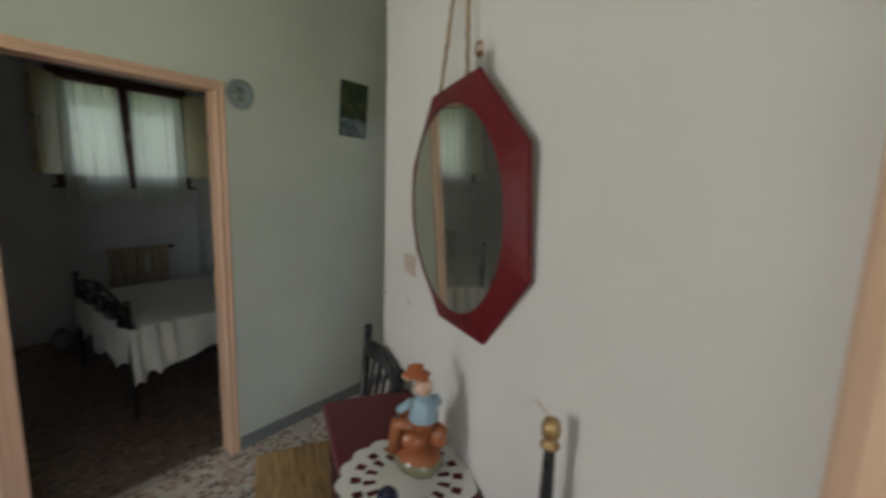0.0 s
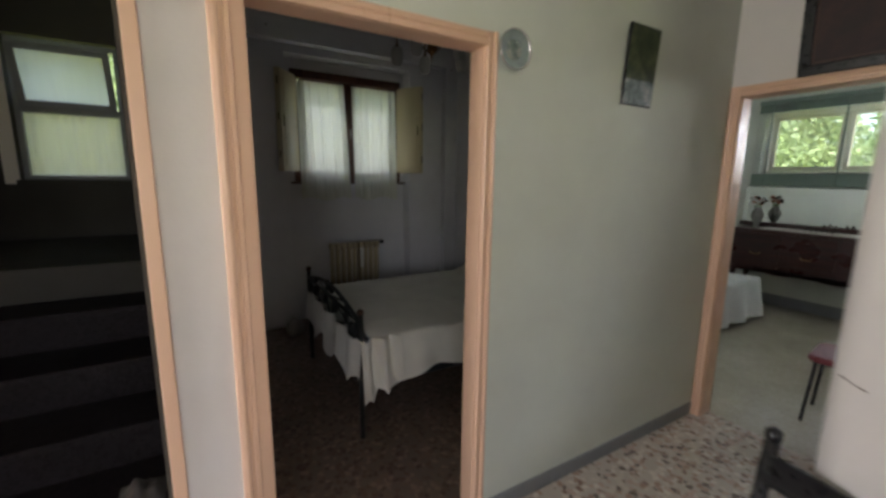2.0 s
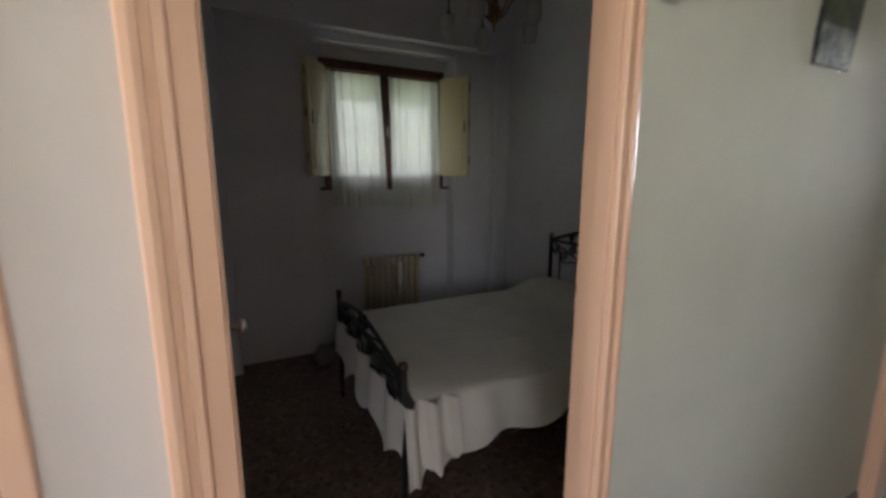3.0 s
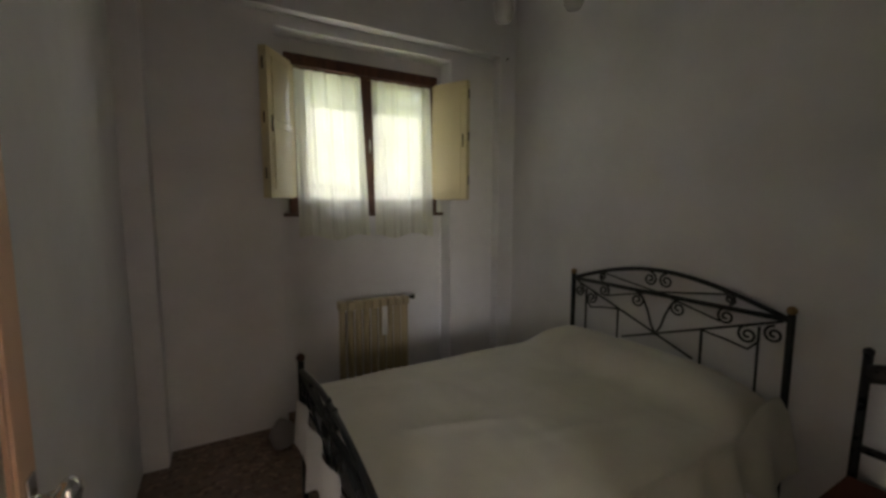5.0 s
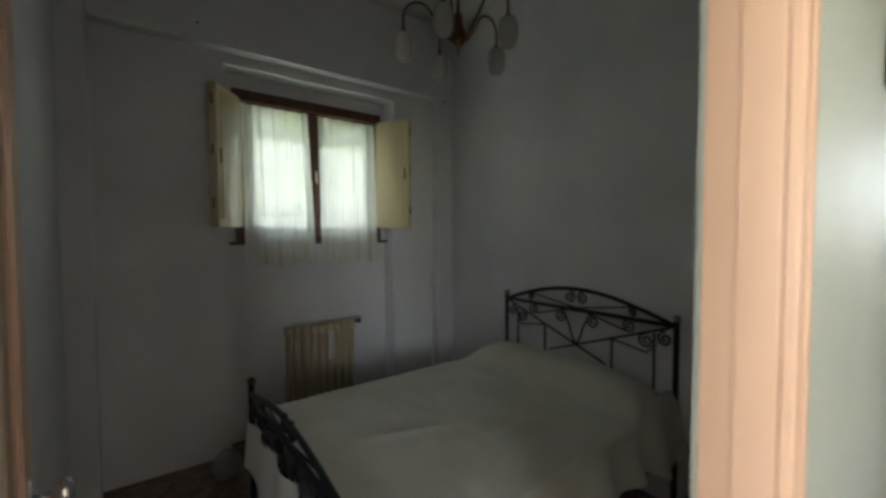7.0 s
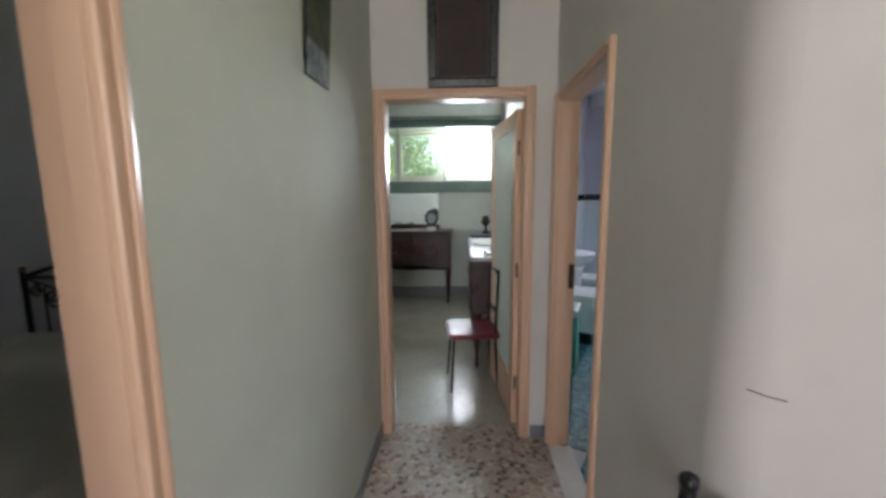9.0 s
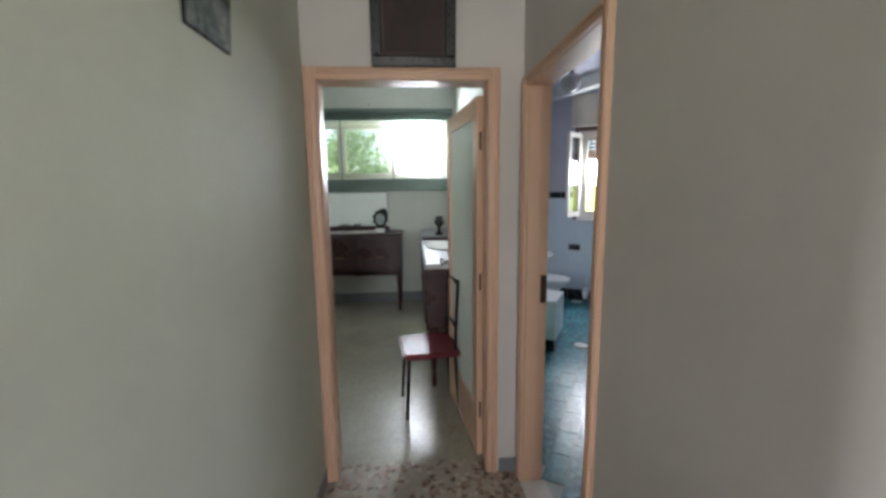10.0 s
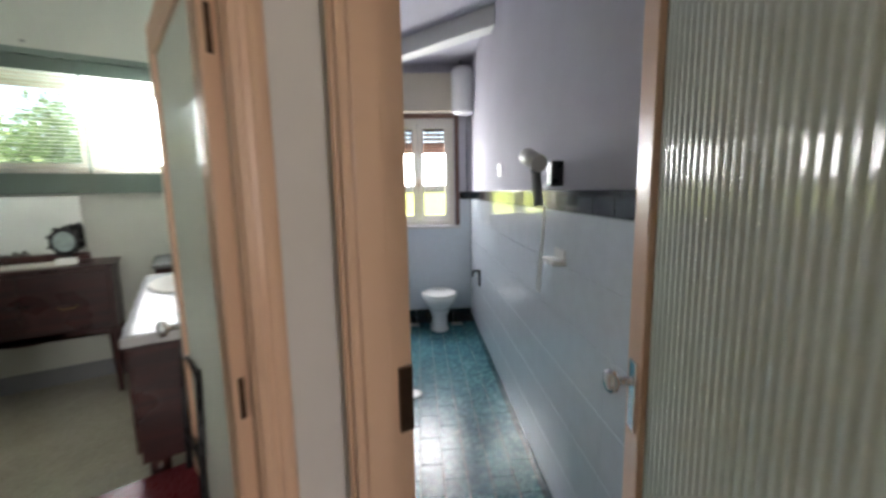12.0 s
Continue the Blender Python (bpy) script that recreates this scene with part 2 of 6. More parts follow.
M_BLACK = paint("black_lacquer", (0.012, 0.012, 0.014), 0.3, 0.2, 40, 3, 0.05)
M_IRON = paint("black_wrought_iron", (0.012, 0.014, 0.014), 0.4, 0.3, 90, 5, 0.2)
M_MAHOG = wood("dark_red_wood", (0.024, 0.006, 0.006), (0.065, 0.013, 0.011), 2.0, 0.3)
M_BROWNWOOD = wood("brown_window_wood", (0.05, 0.018, 0.01), (0.12, 0.045, 0.025), 3, 0.45, 2)
M_REDFRAME = paint("dark_red_lacquer", (0.115, 0.004, 0.008), 0.5, 0.15, 40, 4, 0.08)
M_REDFRAME.node_tree.nodes["Principled BSDF"].inputs["Specular IOR Level"].default_value = 0.3
M_REDCLOTH = cloth("wine_red_felt", (0.1, 0.005, 0.008))
M_REDVINYL = paint("wine_red_vinyl", (0.15, 0.02, 0.028), 0.3, 0.15, 120, 5, 0.15)
M_RUSH = wood("woven_rush", (0.16, 0.09, 0.03), (0.36, 0.23, 0.09), 6, 0.75)
M_SPREAD = cloth("cream_bedspread_cloth", (0.66, 0.63, 0.56), 0.75)
M_LACE = cloth("white_lace", (0.72, 0.7, 0.66))
M_SATIN = cloth("white_satin_cloth", (0.56, 0.57, 0.58), 0.5)
M_RADIATOR = paint("cream_radiator_enamel", (0.5, 0.42, 0.27), 0.4)
M_BRASS = metal("aged_brass", (0.42, 0.28, 0.14), 0.4, 0.15)
M_COPPER = metal("dark_old_brass", (0.22, 0.12, 0.055), 0.22)
M_CHROME = metal("chrome", (0.75, 0.76, 0.78), 0.1, 0.05)
M_DARKMETAL = metal("brown_plate_metal", (0.1, 0.06, 0.04), 0.4)
M_OPAL = glaze("opal_glass", (0.44, 0.44, 0.43), 0.25, 0.03)
M_PORCELAIN = glaze("white_porcelain", (0.78, 0.78, 0.78), 0.08, 0.02)
M_TILEWHITE = glaze("white_wall_tile", (0.66, 0.71, 0.76), 0.09, 0.04)
M_TILEBLACK = glaze("black_tile", (0.012, 0.018, 0.025), 0.12, 0.4)
M_TEALTILE = marbled("sea_green_floor_tile")
M_GROUT = paint("pale_grout", (0.42, 0.46, 0.46), 0.7)
M_TEAL = paint("mint_plastic", (0.1, 0.5, 0.38), 0.4, 0.06, 40, 2, 0.02)
M_WHITEPLASTIC = paint("white_plastic", (0.74, 0.74, 0.72), 0.35, 0.05, 50, 2, 0.02)
M_IVORY = paint("ivory_plastic", (0.5, 0.4, 0.34), 0.4, 0.05)
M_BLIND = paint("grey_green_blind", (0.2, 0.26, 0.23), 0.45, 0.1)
# same blind, with the sky's light on the open slats put into a paler colour
M_SLAT_SKYLIT = paint("skylit_blind_slat", (0.58, 0.63, 0.59), 0.45, 0.06)
M_SHUTTER = paint("brown_roller_shutter", (0.14, 0.075, 0.06), 0.45, 0.1)
M_SHEER = sheer("white_sheer_curtain", (0.76, 0.77, 0.68), 0.07, 0.63)
M_FROST = sheer("frosted_pane", (0.76, 0.78, 0.7), 0.15)
M_GLASS = glass("clear_glass")
M_REEDED = glass("reeded_glass", (0.86, 0.95, 0.87), 0.15)
for key, value in (("Transmission Weight", 0.3), ("Coat Weight", 1.0), ("Coat Roughness", 0.05)):
    M_REEDED.node_tree.nodes["Principled BSDF"].inputs[key].default_value = value
M_MIRROR = metal("mirror_silver", (0.86, 0.88, 0.86), 0.015, 0.0)
M_OLDMIRROR = metal("dim_old_mirror", (0.6, 0.6, 0.53), 0.02, 0.04)
M_OLDMIRROR.node_tree.nodes["Principled BSDF"].inputs["Metallic"].default_value = 0.9      # dusty film
M_GREYCOVER = cloth("grey_blue_cover_cloth", (0.32, 0.34, 0.36), 0.45)
M_LEAF = leafy("spring_leaves", (0.13, 0.18, 0.075), (0.25, 0.31, 0.14))
M_LEAF_DARK = leafy("dark_leaves", (0.05, 0.1, 0.03), (0.12, 0.19, 0.06))
M_BARK = wood("bark", (0.06, 0.045, 0.03), (0.14, 0.1, 0.07), 3, 0.9, 2)
M_GRASS = paint("meadow_grass", (0.3, 0.34, 0.06), 0.9, 0.3, 8, 0.3, 0.5)


# ---- geometry helpers ----
def cube(bm, a, b, m=None, bevel=0.0):
    r = bmesh.ops.create_cube(bm, size=1)["verts"]
    for v in r:
        v.co = Vector([a[i] + (v.co[i] + 0.5) * (b[i] - a[i]) for i in range(3)])
    if bevel:
        ed = {e for v in r for e in v.link_edges}
        r = bmesh.ops.bevel(bm, geom=list(ed), offset=bevel, segments=2, affect="EDGES", profile=0.6)["verts"]
        r = list({v for v in r} | {v for v in r for e in v.link_edges for v in e.verts})
    if m is not None:
        bmesh.ops.transform(bm, matrix=m, verts=list(set(r)))
    return r


def lathe(bm, prof, seg=20, m=None, sx=1.0, sy=1.0, caps=True):
    """A turned body round z from (radius, z) pairs."""
    rings = []
    for r, z in prof:
        rings.append([bm.verts.new((r * sx * math.cos(2 * math.pi * i / seg), r * sy * math.sin(2 * math.pi * i / seg), z)) for i in range(seg)])
    for a, b in zip(rings, rings[1:]):
        for i in range(seg):
            f = bm.faces.new((a[i], a[(i + 1) % seg], b[(i + 1) % seg], b[i]))
            f.smooth = True
    if caps:
        bm.faces.new(rings[0][::-1])
        bm.faces.new(rings[-1])
    vs = [v for r in rings for v in r]
    if m is not None:
        bmesh.ops.transform(bm, matrix=m, verts=vs)
    return vs


def tube(bm, pts, r, seg=8, m=None, r_end=None):
    """A round bar along a line of points."""
    pts = [Vector(p) for p in pts]
    rings, n = [], len(pts)
    side = None
    for i, p in enumerate(pts):
        d = (pts[min(i + 1, n - 1)] - pts[max(i - 1, 0)]).normalized()
        if side is None:
            side = d.orthogonal().normalized()
        side = (side - side.dot(d) * d).normalized()
        up = d.cross(side)
        rad = r if r_end is None else r + (r_end - r) * i / (n - 1)
        rings.append([bm.verts.new(p + rad * (math.cos(2 * math.pi * k / seg) * side + math.sin(2 * math.pi * k / seg) * up)) for k in range(seg)])
    for a, b in zip(rings, rings[1:]):
        for k in range(seg):
            f = bm.faces.new((a[k], a[(k + 1) % seg], b[(k + 1) % seg], b[k]))
            f.smooth = True
    bm.faces.new(rings[0][::-1])
    bm.faces.new(rings[-1])
    vs = [v for q in rings for v in q]
    if m is not None:
        bmesh.ops.transform(bm, matrix=m, verts=vs)
    return vs


def prism(bm, poly, h0, h1, m=None):
    """A flat outline in x, y, given depth from h0 to h1."""
    lo = [bm.verts.new((x, y, h0)) for x, y in poly]
    hi = [bm.verts.new((x, y, h1)) for x, y in poly]
    n = len(poly)
    for i in range(n):
        bm.faces.new((lo[i], lo[(i + 1) % n], hi[(i + 1) % n], hi[i]))
    bm.faces.new(lo[::-1])
    bm.faces.new(hi)
    if m is not None:
        bmesh.ops.transform(bm, matrix=m, verts=lo + hi)
    return lo + hi


def ball(bm, c, r, m=None, sub=2, scale=(1, 1, 1)):
    vs = bmesh.ops.create_icosphere(bm, subdivisions=sub, radius=r)["verts"]
    for v in vs:
        v.co = Vector((v.co[i] * scale[i] + c[i] for i in range(3)))
        for f in v.link_faces:
            f.smooth = True
    if m is not None:
        bmesh.ops.transform(bm, matrix=m, verts=vs)
    return vs


def sheet(bm, nu, nv, fn, thick=0.0):
    """A grid of points fn(u, v), u and v in 0..1, with a back face when thick."""
    g = [[bm.verts.new(fn(i / nu, j / nv)) for j in range(nv + 1)] for i in range(nu + 1)]
    for i in range(nu):
        for j in range(nv):
            f = bm.faces.new((g[i][j], g[i + 1][j], g[i + 1][j + 1], g[i][j + 1]))
            f.smooth = True
    if thick:
        bmesh.ops.recalc_face_normals(bm, faces=bm.faces[:])
        bmesh.ops.solidify(bm, geom=bm.faces[:], thickness=thick)
    return g


def link(name, bm, mat):
    me = bpy.data.meshes.new(name)
    bmesh.ops.recalc_face_normals(bm, faces=bm.faces[:])
    bm.to_mesh(me)
    bm.free()
    me.materials.append(mat)
    return new(name, me)


def part(name, bm, mat, parent, label=""):
    ob = link(name, bm, mat)
    ob.parent = parent
    return tagged(ob, label)


def single(name, bm, mat, label, category, group="", kind="", m=None):
    ob = link(name, bm, mat)
    if m is not None:
        ob.matrix_world = m
    return tagged(ob, label, category, group, kind)


def thing(name, m, label, category, group="", kind=""):
    ob = new(name)
    ob.empty_display_size = 0.1
    ob.matrix_world = m
    return tagged(ob, label, category, group, kind)


def made(fn, *args, **kw):
    bm = bmesh.new()
    fn(bm, *args, **kw)
    return bm


def boxes(*pairs, bevel=0.0):
    bm = bmesh.new()
    for a, b in pairs:
        cube(bm, a, b, None, bevel)
    return bm


def along(p0, p1):
    """A frame with x from p0 to p1 on the ground, y to the left of it, z up."""
    d = Vector((p1[0] - p0[0], p1[1] - p0[1], 0))
    return pose(p0[0], p0[1], 0, 0, 0, math.degrees(math.atan2(d.y, d.x))), d.length


def wall(name, p0, p1, t0, t1, z0, z1, mat, label, holes=()):
    """A wall from p0 to p1, thick from t0 to t1 to the left of that line; holes: (s0, s1, z0, z1)."""
    m, length = along(p0, p1)
    ss = sorted({0, length, *(h[0] for h in holes), *(h[1] for h in holes)})
    bm = bmesh.new()
    for a, b in zip(ss, ss[1:]):
        cut = sorted((h[2], h[3]) for h in holes if h[0] <= a + 1e-6 and h[1] >= b - 1e-6)
        z = z0
        for lo, hi in cut + [(z1, z1)]:
            if lo - z > 1e-4:
                cube(bm, (a, t0, z), (b, t1, lo))
            z = hi
    return single(name, bm, mat, label, "wall", kind="structure", m=m)


# ---- structure ----
H = 3.45
BATH = math.radians(29.7)
BU, BV = Vector((math.cos(BATH), -math.sin(BATH))), Vector((math.sin(BATH), math.cos(BATH)))


def bath(u, v):
    p = u * BU + v * BV
    return (p.x, p.y)


WD = Vector((math.cos(math.radians(29.9)), -math.sin(math.radians(29.9))))
CORNER = Vector((1.045, 0.182))


def slant(s):
    p = CORNER + s * WD
    return (p.x, p.y)


EAST = slant(3.4)
single("floor_hall", made(prism, [(-0.12, -3.6), (EAST[0] + 0.1, -3.6), (EAST[0] + 0.1, EAST[1] + 0.02), (1.13, 0.2), (1.16, 0.25), (1.16, 1.93), (-0.12, 1.93)], -0.15, 0.0), M_TERRAZZO, "worn beige terrazzo hall floor with brown stone chips", "floor", kind="structure")
single("floor_bedroom", boxes(((-3.34, -1.13, -0.15), (-0.12, 1.93, 0.0))), M_TERRAZZO_DARK, "dark brown terrazzo bedroom floor", "floor", kind="structure")
single("floor_end_room", boxes(((-2.72, 1.93, -0.15), (1.17, 5.4, 0.0))), M_FINE, "smooth yellowish terrazzo floor with a waxed shine", "floor", kind="structure")
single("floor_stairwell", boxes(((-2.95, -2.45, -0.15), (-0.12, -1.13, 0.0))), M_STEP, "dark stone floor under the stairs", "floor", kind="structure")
single("ceiling", boxes(((-3.4, -3.8, H), (4.0, 5.6, H + 0.2))), M_CEIL, "plain white plaster ceiling", "ceiling", kind="structure")
single("ceiling_end_room", boxes(((-2.6, 1.945, 3.19), (1.07, 5.3, 3.3))), M_CEIL, "white plaster ceiling of the end room", "ceiling", kind="structure")
single("ceiling_bathroom", made(prism, [(1.167, 0.5), bath(0.755, 1.0), bath(0.755, 5.748), bath(-0.718, 5.748), (1.172, 3.55)], 2.8, 2.95), M_LILAC, "grey-lilac bathroom ceiling", "ceiling", kind="structure")
single("ground", boxes(((-900, -900, -0.6), (900, 900, -0.35))), M_GRASS, "yellow-green meadow around the house", "ground", kind="structure")

wall("wall_hall_west", (0, -3.6), (0, -0.873), 0, 0.12, 0, H, M_WHITEWALL, "off-white hall wall with the stair opening", [(1.35, 2.485, 0, 2.55)])
wall("wall_sage", (0, -0.873), (0, 1.815), 0, 0.12, 0, H, M_GREEN, "pale sage green painted hall wall", [(0, 0.89, 0, 2.093)])
wall("wall_corridor_end", (-0.12, 1.815), (1.165, 1.815), 0, 0.115, 0, H, M_WHITEWALL, "off-white corridor end wall with a doorway", [(0.152, 1.023, 0, 2.091)])
wall("wall_corridor_side", (1.045, 1.815), (1.045, 0.25), 0, 0.12, 0, H, M_WHITEWALL, "off-white corridor wall with a doorway", [(0.064, 0.905, 0, 2.053)])
wall("wall_mirror_side", slant(0.06), slant(3.4), 0, 0.12, 0, H, M_WHITEWALL, "off-white slanting hall wall with small scuffs", [(1.545, 2.345, 0, 2.05)])
arc = []
for i in range(25):
    t = i / 24
    p = (1 - t) ** 2 * Vector((1.045, 0.25)) + 2 * t * (1 - t) * CORNER + t ** 2 * Vector(slant(0.06))
    arc.append((p.x, p.y))
bm = made(prism, arc + [(1.16, 0.2), (1.16, 0.25)], 0, H)
single("wall_corner", bm, M_WHITEWALL, "rounded off-white plaster corner of the corridor", "wall", kind="structure")
wall("wall_hall_east", slant(3.4), (slant(3.4)[0], -3.6), 0, 0.12, 0, H, M_WHITEWALL, "plain off-white hall wall with a window", [(0.35, 1.65, 0.85, 2.4)])
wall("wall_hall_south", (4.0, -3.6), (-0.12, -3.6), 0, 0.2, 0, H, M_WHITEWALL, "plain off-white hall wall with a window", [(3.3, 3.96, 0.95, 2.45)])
wall("wall_bedroom_window", (-3.0, 1.72), (-3.0, -1.02), -0.17, 0, 0, H, M_BEDWALL, "grey-white bedroom wall with a window recess", [(0.58, 1.91, 0, 2.725)])
wall("wall_bedroom_outer", (-3.17, 1.93), (-3.17, -1.13), -0.17, 0, 0, H, M_BEDWALL, "back of the window recess, grey-white", [(0.869, 2.021, 1.49, 2.607)])
wall("wall_bedroom_south", (-3.17, -1.02), (-0.12, -1.02), -0.11, 0, 0, H, M_BEDWALL, "plain grey-white bedroom wall")
wall("wall_bedroom_door", (-0.12, -1.02), (-0.12, -0.86), 0, 0.06, 0, H, M_BEDWALL, "narrow grey-white pier that carries the bedroom door")
wall("wall_bedroom_head", (-3.17, 1.72), (-0.12, 1.72), 0, 0.21, 0, H, M_BEDWALL, "plain grey-white bedroom wall behind the bed")
wall("wall_stairs_back", (-2.75, -1.13), (-2.75, -2.45), -0.2, 0, 0, H, M_STAIRWALL, "stairwell wall darkened for its shade, with a small window", [(0.305, 0.935, 1.51, 2.5)])
wall("wall_stairs_south", (-2.95, -2.35), (-0.12, -2.35), -0.1, 0, 0, H, M_STAIRWALL, "stairwell wall with its shade put into a dark olive colour")
wall("wall_stairs_north", (-2.75, -1.142), (-0.12, -1.142), 0, 0.01, 0, H, M_STAIRWALL, "stairwell wall with its shade put into a dark olive colour")
wall("wall_room_window", (-2.6, 5.3), (1.17, 5.3), 0, 0.25, 0, H, M_ROOM, "pale green room wall with a wide window", [(1.4, 3.52, 1.66, 2.42)])
wall("wall_room_west", (-2.6, 1.93), (-2.6, 5.3), 0, 0.12, 0, H, M_ROOM, "plain pale green room wall")
wall("wall_room_east", (1.07, 5.3), (1.07, 1.93), 0, 0.1, 0, H, M_ROOM, "plain pale green room wall")
wall("wall_room_south", (-2.6, 1.93), (-0.12, 1.93), 0, 0.012, 0, H, M_ROOM, "plain pale green room wall")
wall("wall_bath_tiled", bath(0.757, 0.98), bath(0.757, 5.75), -0.12, 0, 0, H, M_LILAC, "lilac-grey bathroom wall above the tiles")
wall("wall_bath_window", bath(0.877, 5.75), bath(-0.85, 5.75), -0.2, 0, 0, H, M_LILAC, "lilac-grey bathroom wall with a window", [(0.3, 1.09, 1.11, 2.27)])
wall("wall_bath_west", bath(-0.72, 5.75), bath(-0.72, 3.6), -0.1, 0, 0, H, M_LILAC, "lilac-grey bathroom wall above the tiles")

# bathroom floor bed, tiled later
single("floor_bathroom", made(prism, [(1.165, 0.45), bath(0.757, 1.0), bath(0.757, 5.75), bath(-0.72, 5.75), (1.17, 3.55)], -0.15, -0.004), M_GROUT, "glossy sea-green tiled bathroom floor", "floor", kind="structure")

# concrete frame of the bedroom
single("pillar", boxes(((-3.0, -1.02, 0), (-2.82, -0.89, H)), bevel=0.004), M_BEDWALL, "painted corner pillar of the bedroom", "pillar", "bedroom pillars", "structure")
single("pillar", boxes(((-3.0, 1.56, 0), (-2.9, 1.72, H)), bevel=0.004), M_BEDWALL, "painted corner pillar of the bedroom", "pillar", "bedroom pillars", "structure")
single("beam", boxes(((-3.0, -0.89, 2.8), (-2.9, 1.56, H)), bevel=0.004), M_BEDWALL, "painted beam over the bedroom window", "beam", kind="structure")
bm = bmesh.new()
cube(bm, (0, -0.07, 2.66), (2.35, 0.07, 2.799), None, 0.006)
single("beam", bm, M_CEIL, "white beam crossing the bathroom below the ceiling", "beam", kind="structure", m=along((2.87, 3.42), (2.29, 5.5))[0])

# skirtings
single("baseboard", boxes(((0, 0.006, 0), (0.012, 1.813, 0.078)), bevel=0.003), M_GREYBASE, "grey painted skirting along the sage wall", "skirting", kind="structure")
single("baseboard", boxes(((0, -1.155, 0), (0.012, -0.972, 0.078)), bevel=0.003), M_GREYBASE, "grey painted skirting along the sage wall", "skirting", kind="structure")
single("baseboard", boxes(((0.94, 1.803, 0), (1.043, 1.815, 0.078)), bevel=0.003), M_GREYBASE, "grey painted skirting in the corridor", "skirting", kind="structure")
single("baseboard", boxes(((-2.6, 5.285, 0), (1.07, 5.3, 0.14)), bevel=0.003), M_GREYBASE, "grey skirting of the end room", "skirting", kind="structure")
single("baseboard", boxes(((1.058, 1.94, 0), (1.07, 5.28, 0.1)), bevel=0.003), M_GREYBASE, "grey skirting of the end room", "skirting", kind="structure")
bm = bmesh.new()
cube(bm, (0.06, -0.012, 0), (1.52, 0, 0.078), None, 0.003)
single("baseboard", bm, M_GREYBASE, "grey painted skirting along the slanting wall", "skirting", kind="structure", m=along(slant(0.01), slant(1))[0])
single("threshold", boxes(((1.035, 0.947, -0.01), (1.17, 1.715, 0.006)), bevel=0.002), M_MARBLE, "white marble sill of the bathroom doorway", "threshold", kind="structure")

CASING = [(0, 0), (0, -0.013), (0.006, -0.019), (0.022, -0.022), (0.034, -0.019), (0.037, -0.013), (0.052, -0.012), (0.056, -0.017), (0.072, -0.017), (0.076, -0.012), (0.076, 0)]


def door_frame(name, m, s0, s1, top, t, label, w=0.07, back=True, deep=None, wl=None, face=0.0):
    """Moulded casing and lining of a doorway: clear from s0 to s1, up to top, in a wall thick from y = 0 to t; face: bare jamb beside the left casing."""
    ob = thing(name, m, label, "door frame", kind="structure")
    deep = deep or t - 0.002
    wl = wl or w
    for front in (True, False) if back else (True,):
        def turned(flip, w_):
            k = w_ / 0.076
            return [((w_ - x * k) if flip else x * k, y if front else t - y) for x, y in CASING]
        for x0, flip, w_ in ((s0 - wl - face, False, wl), (s1, True, w)):
            part("casing", made(prism, turned(flip, w_), 0.0, top + w, pose(x0, 0, 0)), M_PEACH, ob)
        bm = bmesh.new()
        prism(bm, turned(True, w), 0, s1 - s0, Matrix(((0, 0, 1, s0), (0, 1, 0, 0), (1, 0, 0, top), (0, 0, 0, 1))))
        part("head_casing", bm, M_PEACH, ob)
    for a, b in ((s0 - 0.034, s0), (s1, s1 + 0.034)):
        part("jamb", boxes(((a - (face / 20 if a < s0 else 0), -0.004 if face and a < s0 else 0.002, 0), (b, deep, top + 0.034)), bevel=0.002), M_PEACH, ob)
        c = s0 + 0.004 if a < s0 else s1 - 0.004
        part("door_stop", boxes(((min(c, b if a < s0 else a), 0.004, 0), (max(c, b if a < s0 else a), deep * 0.55, top)), bevel=0.002), M_PEACH, ob)
    part("head_jamb", boxes(((s0, 0.003, top), (s1, deep, top + 0.034)), bevel=0.002), M_PEACH, ob)
    return ob


def knob_set(parent, x, y, z, out, mat=M_CHROME):
    """A round door knob with its long back plate; out: +1 or -1 along y."""
    bm = bmesh.new()
    cube(bm, (x - 0.02, min(y, y + out * 0.006), z - 0.12), (x + 0.02, max(y, y + out * 0.006), z + 0.05), None, 0.002)
    plate = part("back_plate", bm, mat, parent, "worn chrome back plate")
    m = pose(x, y, z, -90 * out, 0, 0)
    part("knob", made(lathe, [(0.012, 0), (0.01, 0.02), (0.012, 0.034), (0.026, 0.042), (0.03, 0.055), (0.022, 0.066), (0.005, 0.07)], 16, m), mat, plate, "round chrome knob")


def reeds(bm, x0, x1, z0, z1, y, pitch=0.022, depth=-0.004):
    """A reeded pane: upright half-round ribs on a flat back."""
    n = int((x1 - x0) / pitch)
    pts = []
    for i in range(n):
        for a in range(12):
            pts.append((x0 + (i + a / 12) * pitch, y - depth * math.sin(math.pi * a / 12)))
    pts += [(x1, y), (x1, y - 0.005), (x0, y - 0.005)]
    prism(bm, pts, z0, z1)


